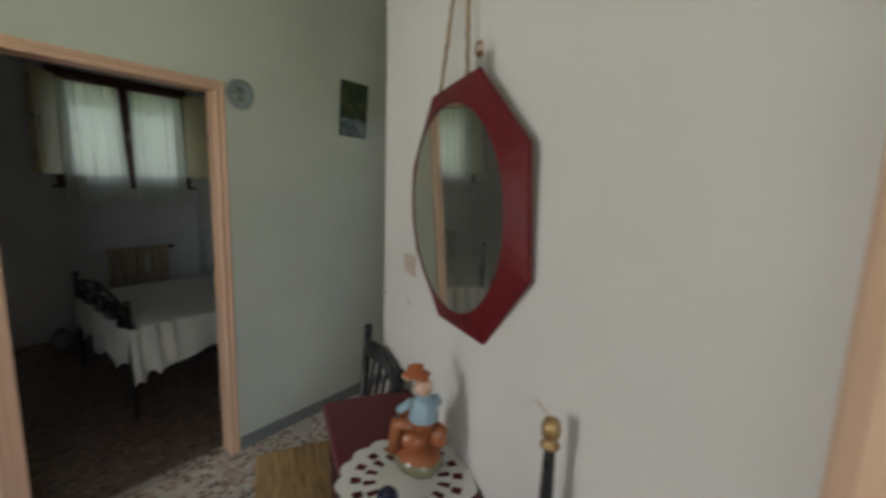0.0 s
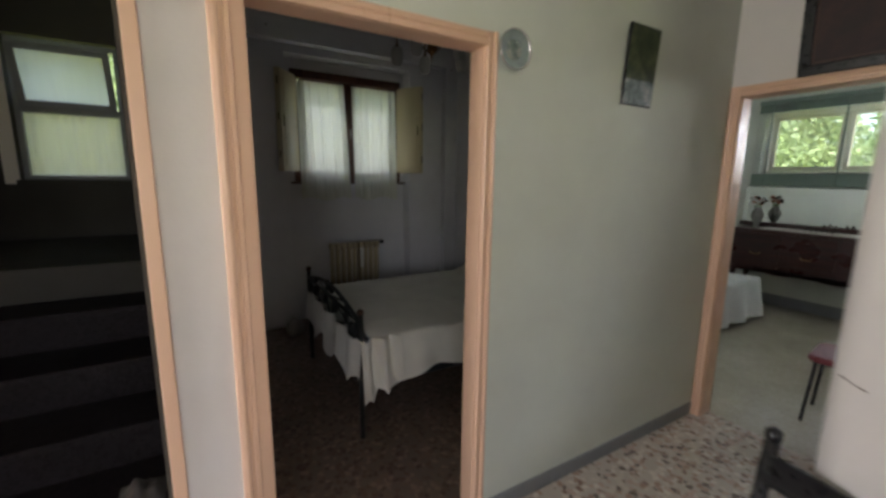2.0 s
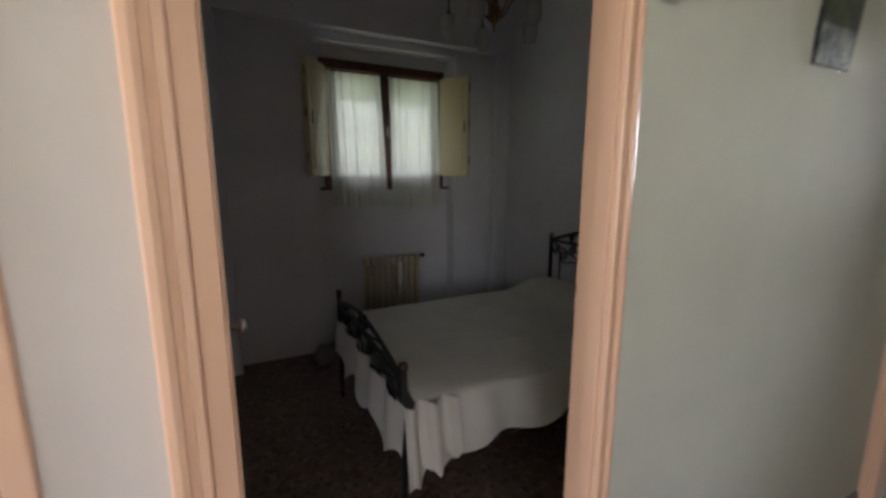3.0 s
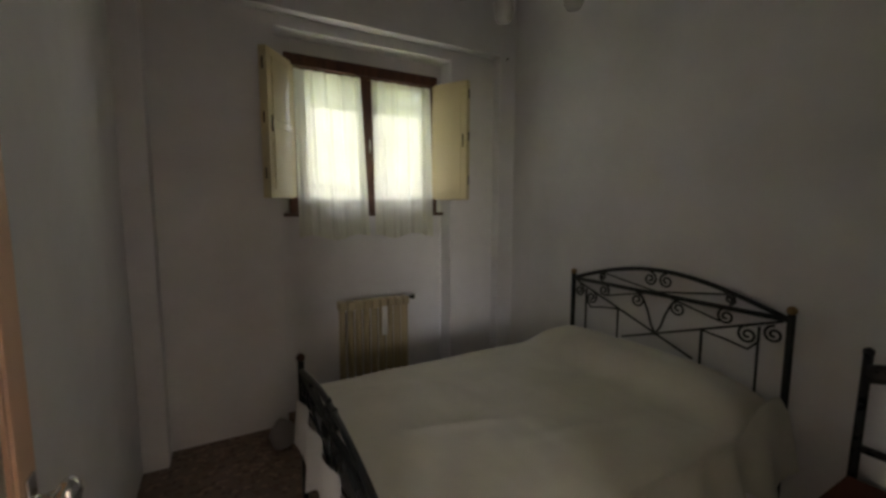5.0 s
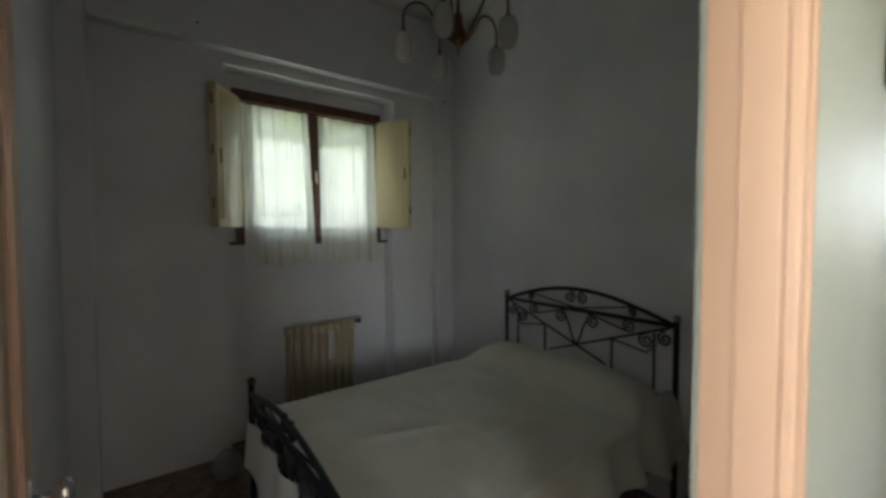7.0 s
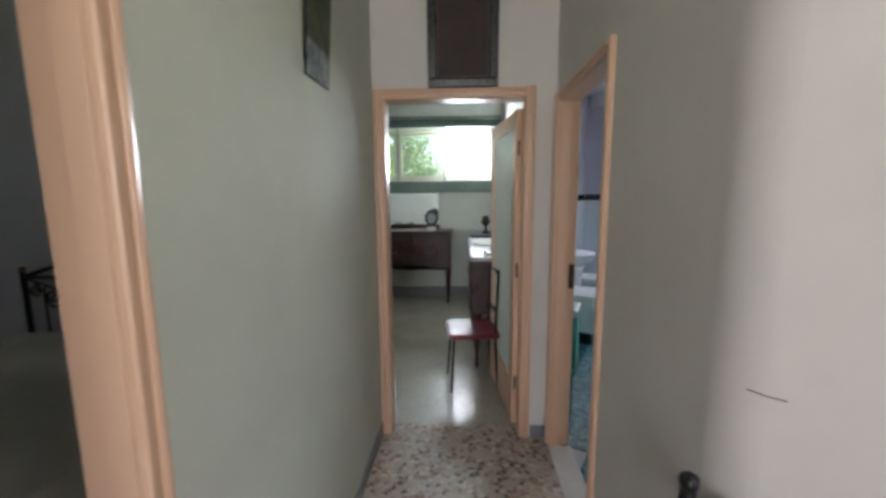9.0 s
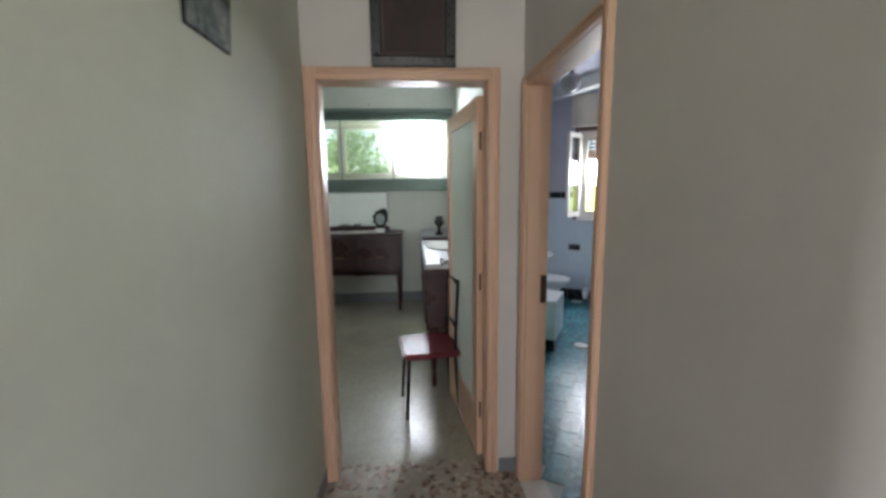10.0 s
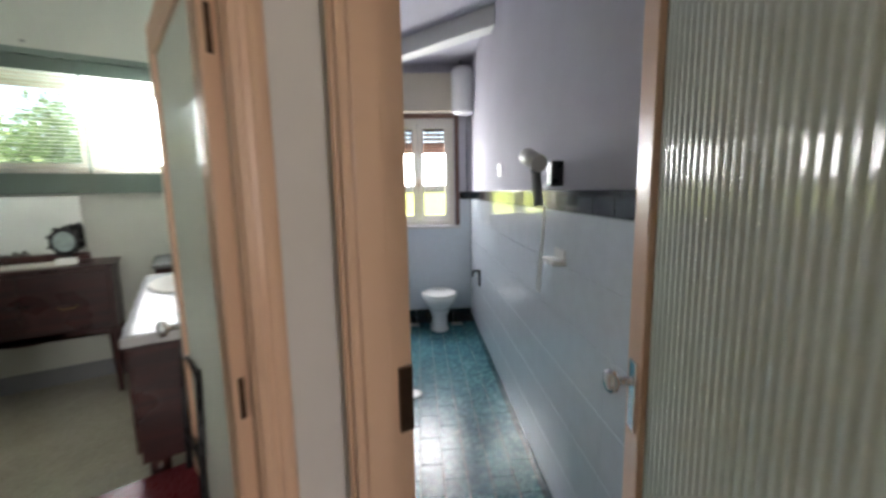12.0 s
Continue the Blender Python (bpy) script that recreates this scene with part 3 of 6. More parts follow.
def glazed_leaf(name, m, w, h, label, knob_side=1, t=0.035):
    """A door leaf of peach stiles with one tall reeded pane; hinged at x = 0, thick to y = t."""
    ob = thing(name, m, label, "door", kind="structure")
    st = 0.085
    part("stile", boxes(((0, 0, 0.01), (st, t, h)), bevel=0.004), M_PEACH, ob)
    part("stile", boxes(((w - st, 0, 0.01), (w, t, h)), bevel=0.004), M_PEACH, ob)
    part("top_rail", boxes(((st, 0.001, h - 0.1), (w - st, t - 0.001, h - 0.001)), bevel=0.004), M_PEACH, ob)
    part("bottom_rail", boxes(((st, 0.001, 0.012), (w - st, t - 0.001, 0.3)), bevel=0.004), M_PEACH, ob)
    part("reeded_pane", made(reeds, st - 0.006, w - st + 0.006, 0.296, h - 0.096, 0.02), M_REEDED, ob, "pale green reeded glass pane")
    for a, b in ((st, st + 0.014), (w - st - 0.014, w - st)):
        part("glazing_bead", boxes(((a, 0.004, 0.3), (b, 0.01, h - 0.1)), bevel=0.002), M_PEACH, ob)
    knob_set(ob, w - 0.045, 0.0, 1.03, -1)
    knob_set(ob, w - 0.045, t, 1.03, 1)
    for z in (0.25, 1.0, 1.75):
        part("hinge", made(tube, [(-0.006, t / 2, z), (-0.006, t / 2, z + 0.09)], 0.006, 8), M_DARKMETAL, ob)
    return ob


# doorways
M1 = along((0, -3.6), (0, 0))[0]
door_frame("door_1", M1, 2.762, 3.588, 2.058, 0.12, "peach painted moulded frame of the bedroom doorway", 0.05, False, 0.1, 0.056, 0.036)
M2 = along((-0.12, 1.815), (1, 1.815))[0]
door_frame("door_2", M2, 0.185, 0.99, 2.058, 0.115, "peach painted moulded frame of the room doorway", 0.06)
DEEP3 = 0.108
M3 = along((1.045, 1.815), (1.045, 0))[0]
f3 = door_frame("door_3", M3, 0.097, 0.872, 2.02, 0.12, "peach painted moulded frame of the bathroom doorway", 0.042, False, DEEP3, 0.055)
part("strike_plate", boxes(((0.095, 0.076, 0.985), (0.106, 0.106, 1.125)), bevel=0.002), M_DARKMETAL, f3, "dark brown metal strike plate")
M4 = along(slant(0), slant(1))[0]
f4 = door_frame("door_4", M4, 1.61, 2.34, 2.0, 0.12, "peach painted frame with a closed door", 0.08)
leaf4 = part("leaf", boxes(((1.613, 0.05, 0.008), (2.337, 0.09, 1.998)), bevel=0.003), M_PEACH, f4)
part("panel", boxes(((1.725, 0.043, 1.15), (2.225, 0.051, 1.85)), bevel=0.003), M_PEACH, leaf4)
part("panel", boxes(((1.725, 0.043, 0.2), (2.225, 0.051, 0.95)), bevel=0.003), M_PEACH, leaf4)

# door leaves, all open
glazed_leaf("door_5", pose(-0.186, -0.848, 0, 0, 0, 182.5), 0.83, 2.03, "bedroom door open inwards, peach stiles and reeded glass")
glazed_leaf("door_6", pose(0.872, 1.945, 0, 0, 0, 97), 0.775, 2.02, "room door open inwards, peach stiles and reeded glass")
glazed_leaf("door_7", pose(1.185, 0.956, 0, 0, 0, 51.5) @ pose(0, -0.035, 0), 0.765, 2.01, "bathroom door open inwards, peach stiles and reeded glass")

# stair opening trim and stairs
single("trim", boxes(((-0.125, -1.117, 0), (0.012, -1.08, 2.56)), bevel=0.004), M_PEACH, "peach painted edge of the stair opening", "trim", kind="structure")
single("trim", boxes(((-0.125, -2.285, 0), (0.012, -2.248, 2.56)), bevel=0.004), M_PEACH, "peach painted edge of the stair opening", "trim", kind="structure")
stairs = thing("staircase", pose(0, 0, 0), "dark stone stairs rising to a landing", "stairs", kind="structure")
for k in range(1, 6):
    x = -0.1 - 0.28 * (k - 1)
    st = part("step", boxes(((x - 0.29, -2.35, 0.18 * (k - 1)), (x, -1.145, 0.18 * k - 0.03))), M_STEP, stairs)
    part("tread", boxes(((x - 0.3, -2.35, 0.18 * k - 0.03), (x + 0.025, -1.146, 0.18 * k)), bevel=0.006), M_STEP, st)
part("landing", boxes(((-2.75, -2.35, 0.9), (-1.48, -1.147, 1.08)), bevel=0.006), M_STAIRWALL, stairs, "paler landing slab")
single("cloth", made(sheet, 14, 12, lambda u, v: Vector((-0.5 + 0.16 * u, -1.33 + 0.15 * v, 0.363 + 0.08 * math.sin(math.pi * u) * math.sin(math.pi * v) * (0.6 + 0.6 * noise.noise((u * 4, v * 4, 1)))))), cloth("dusty_cloth", (0.09, 0.08, 0.075)), "small crumpled pale cloth lying on a stair step", "cloth")


# ---- windows ----
def sash(parent, name, y0, y1, z0, z1, x, t, bar, mat, pane=None):
    """One window sash in the plane x, from y0 to y1; its pane lies in the middle."""
    s = part(name, boxes(((x, y0, z0), (x + t, y0 + bar, z1)), ((x, y1 - bar, z0), (x + t, y1, z1)), ((x + 0.001, y0 + bar, z0), (x + t - 0.001, y1 - bar, z0 + bar)), ((x + 0.001, y0 + bar, z1 - bar), (x + t - 0.001, y1 - bar, z1))), mat, parent)
    if pane:
        p = part("pane", boxes(((x + t / 2 - 0.002, y0 + bar - 0.004, z0 + bar - 0.004), (x + t / 2 + 0.002, y1 - bar + 0.004, z1 - bar + 0.004))), pane, s)
        p.visible_shadow = False
    return s


# bedroom window
# the window is a little narrower and lower than its drawing
W1 = Matrix(((1, 0, 0, 0), (0, 0.968, 0, -0.0232), (0, 0, 0.98, 0.0198), (0, 0, 0, 1)))
w1 = thing("window_1", W1, "brown wooden bedroom window with a sheer curtain on each sash", "window", kind="structure")
part("window_frame", boxes(((-3.24, -0.07, 1.5), (-3.17, 1.12, 1.56)), ((-3.24, -0.07, 2.58), (-3.15, 1.12, 2.64)), ((-3.24, -0.07, 1.56), (-3.17, -0.01, 2.58)), ((-3.24, 1.06, 1.56), (-3.17, 1.12, 2.58)), bevel=0.003), M_BROWNWOOD, w1)
part("head_board", boxes(((-3.17, -0.1, 2.568), (-3.12, 1.14, 2.648)), bevel=0.004), M_BROWNWOOD, w1, "dark brown wooden head rail")
part("window_sill", boxes(((-3.175, -0.13, 1.49), (-3.1, 1.19, 1.515)), bevel=0.004), M_BROWNWOOD, w1)
sash(w1, "sash", 0.0, 0.52, 1.57, 2.57, -3.2, 0.04, 0.05, M_BROWNWOOD, M_GLASS)
sash(w1, "sash", 0.53, 1.05, 1.57, 2.57, -3.2, 0.04, 0.05, M_BROWNWOOD, M_GLASS)
bm = bmesh.new()
prism(bm, [(0.5, 1.52), (0.565, 1.52), (0.565, 2.566), (0.435, 2.566)], -3.17, -3.13, Matrix(((0, 0, 1, 0), (1, 0, 0, 0), (0, 1, 0, 0), (0, 0, 0, 1))))
part("meeting_post", bm, M_BROWNWOOD, w1)
part("espagnolette", made(tube, [(-3.125, 0.525, 2.1), (-3.105, 0.525, 2.08), (-3.1, 0.525, 1.98)], 0.007, 8), M_CHROME, w1, "small metal window catch")
for k, y in enumerate((-0.02, 1.0)):
    part("sill_block", boxes(((-3.165, y - 0.07, 1.516), (-3.115, y + 0.13, 1.63)), bevel=0.004), M_BROWNWOOD, w1)
for i in range(6):
    y = 0.1 + 0.17 * i
    part("grille_bar", made(tube, [(-3.3, y, 1.5), (-3.3, y, 2.64)], 0.007, 6), M_IRON, w1)
for z in (1.72, 2.07, 2.4):
    part("grille_bar", boxes(((-3.304, -0.07, z), (-3.296, 1.12, z + 0.02))), M_IRON, w1)


def shutter(m, side, label):
    """A folded pair of narrow leaves with sunk panels, hinged at x = 0."""
    ob = thing("shutter", m, label, "shutter", "bedroom shutters")
    for y in (0.0, side * 0.026):
        leaf = part("leaf", boxes(((0, y, 0), (0.33, y + side * 0.022, 0.94)), bevel=0.003), M_CREAM, ob)
        for z0, z1 in ((0.06, 0.455), (0.505, 0.885)):
            part("panel", boxes(((0.055, y - side * 0.005, z0), (0.275, y + side * 0.002, z1)), ((0.055, y + side * 0.02, z0), (0.275, y + side * 0.027, z1)), bevel=0.003), M_CREAM, leaf)
    for z in (0.12, 0.47, 0.8):
        part("hinge", made(tube, [(0.335, side * 0.024, z), (0.335, side * 0.024, z + 0.07)], 0.006, 8), M_DARKMETAL, ob)
    part("bolt", made(tube, [(0.3, -side * 0.012, 0.42), (0.3, -side * 0.012, 0.52)], 0.006, 8), M_DARKMETAL, ob)


shutter(pose(-3.14, -0.06, 1.61, 0, 0, -37), -1, "cream painted folded wooden shutter standing open by the window")
shutter(pose(-3.14, 1.04, 1.61, 0, 0, 30), 1, "cream painted folded wooden shutter standing open by the window")


def sheer_curtain(y0, y1, seed, gather=0.0):
    """A sash curtain between y0 and y1; its top is drawn in by gather."""
    def fn(u, v):
        w = 0.016 * math.sin(u * 34 + seed) + 0.012 * math.sin(u * 61 + 2 * seed) * (1 - v * 0.5) + 0.006 * math.sin(u * 13 + v * 3)
        low = 1.33 + 0.02 * math.sin(u * 9 + seed)
        return Vector((-3.092 + 0.6 * w + 0.035 * (1 - v), y0 + (y1 - gather * v - y0) * u + 0.012 * (1 - v) * math.sin(u * 5 + seed), low + (2.535 - low) * v))
    ob = thing("curtain", W1, "white sheer curtain gathered on a sash, hem below the sill", "curtain", "bedroom curtains")
    part("cloth", made(sheet, 60, 16, fn), M_SHEER, ob)
    part("rod", made(tube, [(-3.125, y0 - 0.01, 2.54), (-3.125, y1 - gather + 0.01, 2.54)], 0.004, 8), M_BRASS, ob)


sheer_curtain(-0.045, 0.51, 0.3, 0.06)
sheer_curtain(0.532, 1.06, 1.7)

# stair window
w2 = thing("window_2", pose(0, 0, 0), "white stair window with the top pane tilted open", "window", kind="structure")
YA, YB, ZA, ZM, ZB = -2.065, -1.435, 1.51, 1.99, 2.5
part("window_frame", boxes(((-2.9, YA, ZA), (-2.82, YA + 0.035, ZB)), ((-2.9, YB - 0.035, ZA), (-2.82, YB, ZB)), ((-2.9, YA + 0.035, ZA), (-2.82, YB - 0.035, ZA + 0.035)), ((-2.9, YA + 0.035, ZB - 0.035), (-2.82, YB - 0.035, ZB)), ((-2.9, YA + 0.035, ZM), (-2.82, YB - 0.035, ZM + 0.05)), bevel=0.003), M_GREYBASE, w2)
part("pane", boxes(((-2.87, YA + 0.035, ZA + 0.035), (-2.864, YB - 0.035, ZM))), M_FROST, w2, "bright frosted lower pane")
bm = boxes(((0, -0.55, 0), (0.03, 0, 0.04)), ((0, -0.55, 0.38), (0.03, 0, 0.42)), ((0.001, -0.55, 0.04), (0.029, -0.51, 0.38)), ((0.001, -0.04, 0.04), (0.029, 0, 0.38)))
tilt = part("tilted_sash", bm, M_GREYBASE, w2)
tilt.matrix_local = pose(-2.82, YB - 0.04, ZM + 0.05, 0, 20, 0)
part("pane", boxes(((0.012, -0.51, 0.04), (0.016, -0.04, 0.38))), M_FROST, tilt)
part("window_reveal", boxes(((-2.81, YA - 0.085, ZA - 0.03), (-2.745, YA - 0.005, ZB - 0.07)), bevel=0.004), M_WINWHITE, w2)
part("window_sill", boxes(((-2.82, YA - 0.02, ZA - 0.03), (-2.72, YB + 0.03, ZA)), bevel=0.004), M_STAIRWALL, w2)
part("curtain", made(sheet, 40, 4, lambda u, v: Vector((-2.845 + 0.008 * math.sin(u * 38), YA + 0.04 + 0.55 * u, ZA + 0.045 + 0.43 * v))), M_SHEER, w2, "thin white curtain over the lower pane")

# end room window
w3 = thing("window_3", pose(0, 0, 0), "wide three-light window with peach-cream frames", "window", kind="structure")
X0, X1, Z0, Z1 = -1.2, 0.92, 1.66, 2.42
part("window_frame", boxes(((X0, 5.38, Z0), (X1, 5.46, Z0 + 0.045)), ((X0, 5.38, Z1 - 0.045), (X1, 5.46, Z1)), ((X0, 5.38, Z0 + 0.045), (X0 + 0.045, 5.46, Z1 - 0.045)), ((X1 - 0.045, 5.38, Z0 + 0.045), (X1, 5.46, Z1 - 0.045)), bevel=0.003), M_WINWHITE, w3)
cuts = (X0 + 0.05, -0.44, 0.23, X1 - 0.05)
for a, b in zip(cuts, cuts[1:]):
    s = part("sash", boxes(((a + 0.005, 5.4, Z0 + 0.05), (a + 0.055, 5.44, Z1 - 0.05)), ((b - 0.055, 5.4, Z0 + 0.05), (b - 0.005, 5.44, Z1 - 0.05)), ((a + 0.055, 5.401, Z0 + 0.05), (b - 0.055, 5.439, Z0 + 0.095)), ((a + 0.055, 5.401, Z1 - 0.095), (b - 0.055, 5.439, Z1 - 0.05))), M_BEIGE, w3)
    p = part("pane", boxes(((a + 0.052, 5.418, Z0 + 0.092), (b - 0.052, 5.422, Z1 - 0.092))), M_GLASS, s)
    p.visible_shadow = False
part("window_sill", boxes(((X0 - 0.03, 5.28, Z0 - 0.03), (X1 + 0.03, 5.38, Z0)), bevel=0.004), M_MARBLE, w3)
blind = thing("venetian_blind", pose(0, 5.262, 0), "grey-green venetian blind, slats open, over the wide window", "blind")
part("head_rail", boxes(((-1.27, -0.02, 2.52), (1.03, 0.025, 2.565)), bevel=0.004), M_BLIND, blind)
part("bottom_rail", boxes(((-1.27, -0.015, 1.515), (1.03, 0.015, 1.535)), bevel=0.003), M_BLIND, blind)
zs, z = [], 1.54
while z < 1.665:
    zs.append((z, 62)); z += 0.012
while z < 2.41:
    zs.append((z, -11)); z += 0.027
while z < 2.515:
    zs.append((z, 60)); z += 0.02
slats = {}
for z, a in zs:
    # open slats take the painted-in sky light, closed ones the darker tone
    tone = M_SLAT_SKYLIT if a < 0 else M_BLIND
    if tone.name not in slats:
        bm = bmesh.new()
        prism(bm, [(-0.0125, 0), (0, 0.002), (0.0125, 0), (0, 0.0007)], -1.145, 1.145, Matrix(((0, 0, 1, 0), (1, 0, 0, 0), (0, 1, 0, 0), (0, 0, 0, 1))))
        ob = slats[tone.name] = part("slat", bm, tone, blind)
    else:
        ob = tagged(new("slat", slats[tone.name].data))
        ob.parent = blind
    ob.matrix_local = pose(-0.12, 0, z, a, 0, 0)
for x in (-1.12, -0.42, 0.24, 0.9):
    part("ladder_tape", boxes(((x - 0.008, -0.0165, 1.52), (x + 0.008, -0.0145, 2.54)), bevel=0.0), M_BLIND, blind)

# bathroom window, in the frame of its wall: x to the west, y into the room
MB = along(bath(0.757, 5.75), bath(-0.72, 5.75))[0]
w4 = thing("window_4", MB, "white bathroom window with a half-lowered brown roller shutter", "window", kind="structure")
a0, a1 = 0.182, 0.968
part("window_frame", boxes(((a0, -0.12, 1.112), (a0 + 0.045, -0.06, 2.268)), ((a1 - 0.045, -0.12, 1.112), (a1, -0.06, 2.268)), ((a0 + 0.045, -0.119, 1.112), (a1 - 0.045, -0.061, 1.157)), ((a0 + 0.045, -0.119, 2.22), (a1 - 0.045, -0.061, 2.268)), bevel=0.003), M_WINWHITE, w4)
mid = (a0 + a1) / 2
for a, b in ((a0 + 0.047, mid - 0.002), (mid + 0.002, a1 - 0.047)):
    s = part("sash", boxes(((a, -0.1, 1.16), (a + 0.055, -0.055, 2.22)), ((b - 0.055, -0.1, 1.16), (b, -0.055, 2.22)), ((a + 0.055, -0.099, 1.16), (b - 0.055, -0.056, 1.22)), ((a + 0.055, -0.099, 2.16), (b - 0.055, -0.056, 2.22)), bevel=0.003), M_WINWHITE, w4)
    p = part("pane", boxes(((a + 0.052, -0.08, 1.216), (b - 0.052, -0.076, 2.164))), M_GLASS, s)
    p.visible_shadow = False
part("catch", made(tube, [(mid, -0.05, 1.62), (mid, -0.03, 1.6), (mid, -0.028, 1.53)], 0.008, 8), M_BRASS, w4)
part("window_sill", boxes(((a0 - 0.05, -0.055, 1.08), (a1 + 0.05, 0.04, 1.108)), bevel=0.004), M_MARBLE, w4)
for a in (a0 - 0.05, a1 + 0.002):
    part("casing", boxes(((a, 0.0, 1.112), (a + 0.048, 0.018, 2.3)), bevel=0.003), M_SHUTTER, w4, "dark brown wooden casing")
part("casing", boxes(((a0, 0.0, 2.25), (a1, 0.018, 2.3)), bevel=0.003), M_SHUTTER, w4, "dark brown wooden casing")
part("shutter_box", boxes(((a0 - 0.09, 0.0, 2.305), (a1 + 0.09, 0.1, 2.69)), bevel=0.006), M_BEIGE, w4, "beige boxed roller shutter housing")
roll = part("roller_shutter", boxes(((a0 + 0.02, -0.19, 1.9), (a1 - 0.02, -0.185, 1.91))), M_SHUTTER, w4, "brown roller shutter with light slits")
for i in range(8):
    z = 1.9 + 0.047 * i
    if i in (2, 3, 4):
        n = 12
        for k in range(n):
            xa = a0 + 0.02 + (a1 - a0 - 0.04) * k / n
            part("slat_end", boxes(((xa, -0.185, z + 0.032), (xa + 0.02, -0.17, z + 0.047))), M_SHUTTER, roll)
        part("slat", boxes(((a0 + 0.02, -0.186, z), (a1 - 0.02, -0.17, z + 0.032)), bevel=0.003), M_SHUTTER, roll)
    else:
        part("slat", boxes(((a0 + 0.02, -0.186, z), (a1 - 0.02, -0.17, z + 0.046)), bevel=0.003), M_SHUTTER, roll)
side = part("open_sash", boxes(((0, 0, 1.16), (0.05, 0.035, 2.22)), ((0.29, 0, 1.16), (0.34, 0.035, 2.22)), ((0.05, 0.001, 1.16), (0.29, 0.034, 1.22)), ((0.05, 0.001, 2.16), (0.29, 0.034, 2.22)), bevel=0.003), M_WINWHITE, w4, "inner white casement swung open")
side.matrix_local = pose(a1 - 0.01, 0.022, 0, 0, 0, 72)
part("pane", boxes(((0.045, 0.015, 1.215), (0.295, 0.019, 2.165))), M_GLASS, side)

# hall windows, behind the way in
def plain_window(name, p0, p1, z0, z1, t, label):
    m, n = along(p0, p1)
    ob = thing(name, m, label, "window", kind="structure")
    part("window_frame", boxes(((0, t, z0), (n, t + 0.06, z0 + 0.05)), ((0, t, z1 - 0.05), (n, t + 0.06, z1)), ((0, t, z0 + 0.05), (0.05, t + 0.06, z1 - 0.05)), ((n - 0.05, t, z0 + 0.05), (n, t + 0.06, z1 - 0.05)), ((n / 2 - 0.03, t, z0 + 0.05), (n / 2 + 0.03, t + 0.06, z1 - 0.05)), bevel=0.003), M_WINWHITE, ob)
    return ob


EX = slant(3.4)
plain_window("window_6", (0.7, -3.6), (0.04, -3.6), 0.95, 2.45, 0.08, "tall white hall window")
plain_window("window_5", (EX[0], EX[1] - 0.35), (EX[0], EX[1] - 1.65), 0.85, 2.4, 0.04, "wide white hall window")
window_light("hall_window_light", look((EX[0] + 0.2, EX[1] - 1.0, 1.65), (0, EX[1] - 0.4, 1.3)), 1.25, 1.5, HALL_W, (1.0, 0.965, 0.925))
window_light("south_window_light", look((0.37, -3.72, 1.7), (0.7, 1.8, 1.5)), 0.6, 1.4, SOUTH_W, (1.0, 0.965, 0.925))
window_light("room_window_light", look((0.57, 5.5, 2.04), (0.4, 2.0, 1.2)), 0.6, 0.62, ROOM_W)
P = MB @ Vector(((a0 + a1) / 2, -0.16, 1.725))
window_light("bath_window_light", look(P, tuple(MB @ Vector((mid, 3.0, 1.0)))), 0.7, 0.34, BATH_W)
window_light("stair_window_light", look((-2.93, -1.75, 1.76), (0, -1.75, 1.6)), 0.54, 0.42, STAIR_W)
window_light("bedroom_window_light", look((-3.36, 0.49, 1.9), (0, 0.49, 1.7)), 1.16, 0.82, BED_W, (0.985, 0.97, 1.0))


# ---- hall ----
def wall_plate(x, y, z, r, label, rim, dots):
    m = pose(x, y, z, 0, 90, 0)
    ob = thing("wall_plate", m, label, "plate", "plates over the doorway")
    part("dish", made(lathe, [(0.02, 0.0), (r * 0.62, 0.006), (r, 0.02), (r * 0.985, 0.026), (r * 0.6, 0.012), (0.01, 0.01)], 32), M_PLATEWHITE if dots else M_PLATE, ob)
    part("rim", made(lathe, [(r * 0.93, 0.018), (r * 1.01, 0.0205), (r * 1.0, 0.029), (r * 0.925, 0.026), (r * 0.93, 0.018)], 32, None, 1, 1, False), rim, ob)
    for i in range(dots):
        a = (i + 0.35 * math.sin(i * 2.3)) * 2 * math.pi / dots
        k = (i * 7 % 5) / 5
        part("flower", made(ball, (r * (0.88 - 0.06 * k) * math.cos(a), r * (0.88 - 0.06 * k) * math.sin(a), 0.021), r * (0.06 + 0.06 * k), None, 1, (1, 0.7 + 0.5 * k, 0.14)), M_MAUVE if i % 3 == 1 else M_DARKLEAF, ob)
    if dots:
        part("flower", made(ball, (-0.036, -0.012, 0.012), r * 0.3, None, 2, (0.8, 1.1, 0.1)), M_DARKLEAF, ob, "dark painted flower")
        part("flower", made(ball, (0.0, 0.03, 0.012), r * 0.16, None, 1, (1, 0.8, 0.12)), M_MAUVE, ob, "mauve painted flower")
    else:
        part("scene", made(lathe, [(r * 0.5, 0.011), (r * 0.5, 0.014), (0.01, 0.013)], 24), M_PLATEPIC, ob)


M_PLATEWHITE = glaze("old_white_glaze", (0.42, 0.4, 0.38), 0.15, 0.35, 45)
M_MAUVE = glaze("mauve_glaze", (0.2, 0.08, 0.1), 0.2)
M_DARKLEAF = glaze("dark_brown_glaze", (0.045, 0.03, 0.025), 0.2)
M_PLATE = glaze("blue_grey_glaze", (0.3, 0.36, 0.36), 0.12, 0.25, 30)
M_PLATEPIC = picture("faded_blue_painting", [(0.35, (0.08, 0.12, 0.13)), (0.5, (0.25, 0.3, 0.28)), (0.65, (0.5, 0.5, 0.44))], 30, 0.2)
wall_plate(0.004, -0.99, 2.1, 0.088, "white china wall plate painted with dark flowers", M_DARKLEAF, 15)
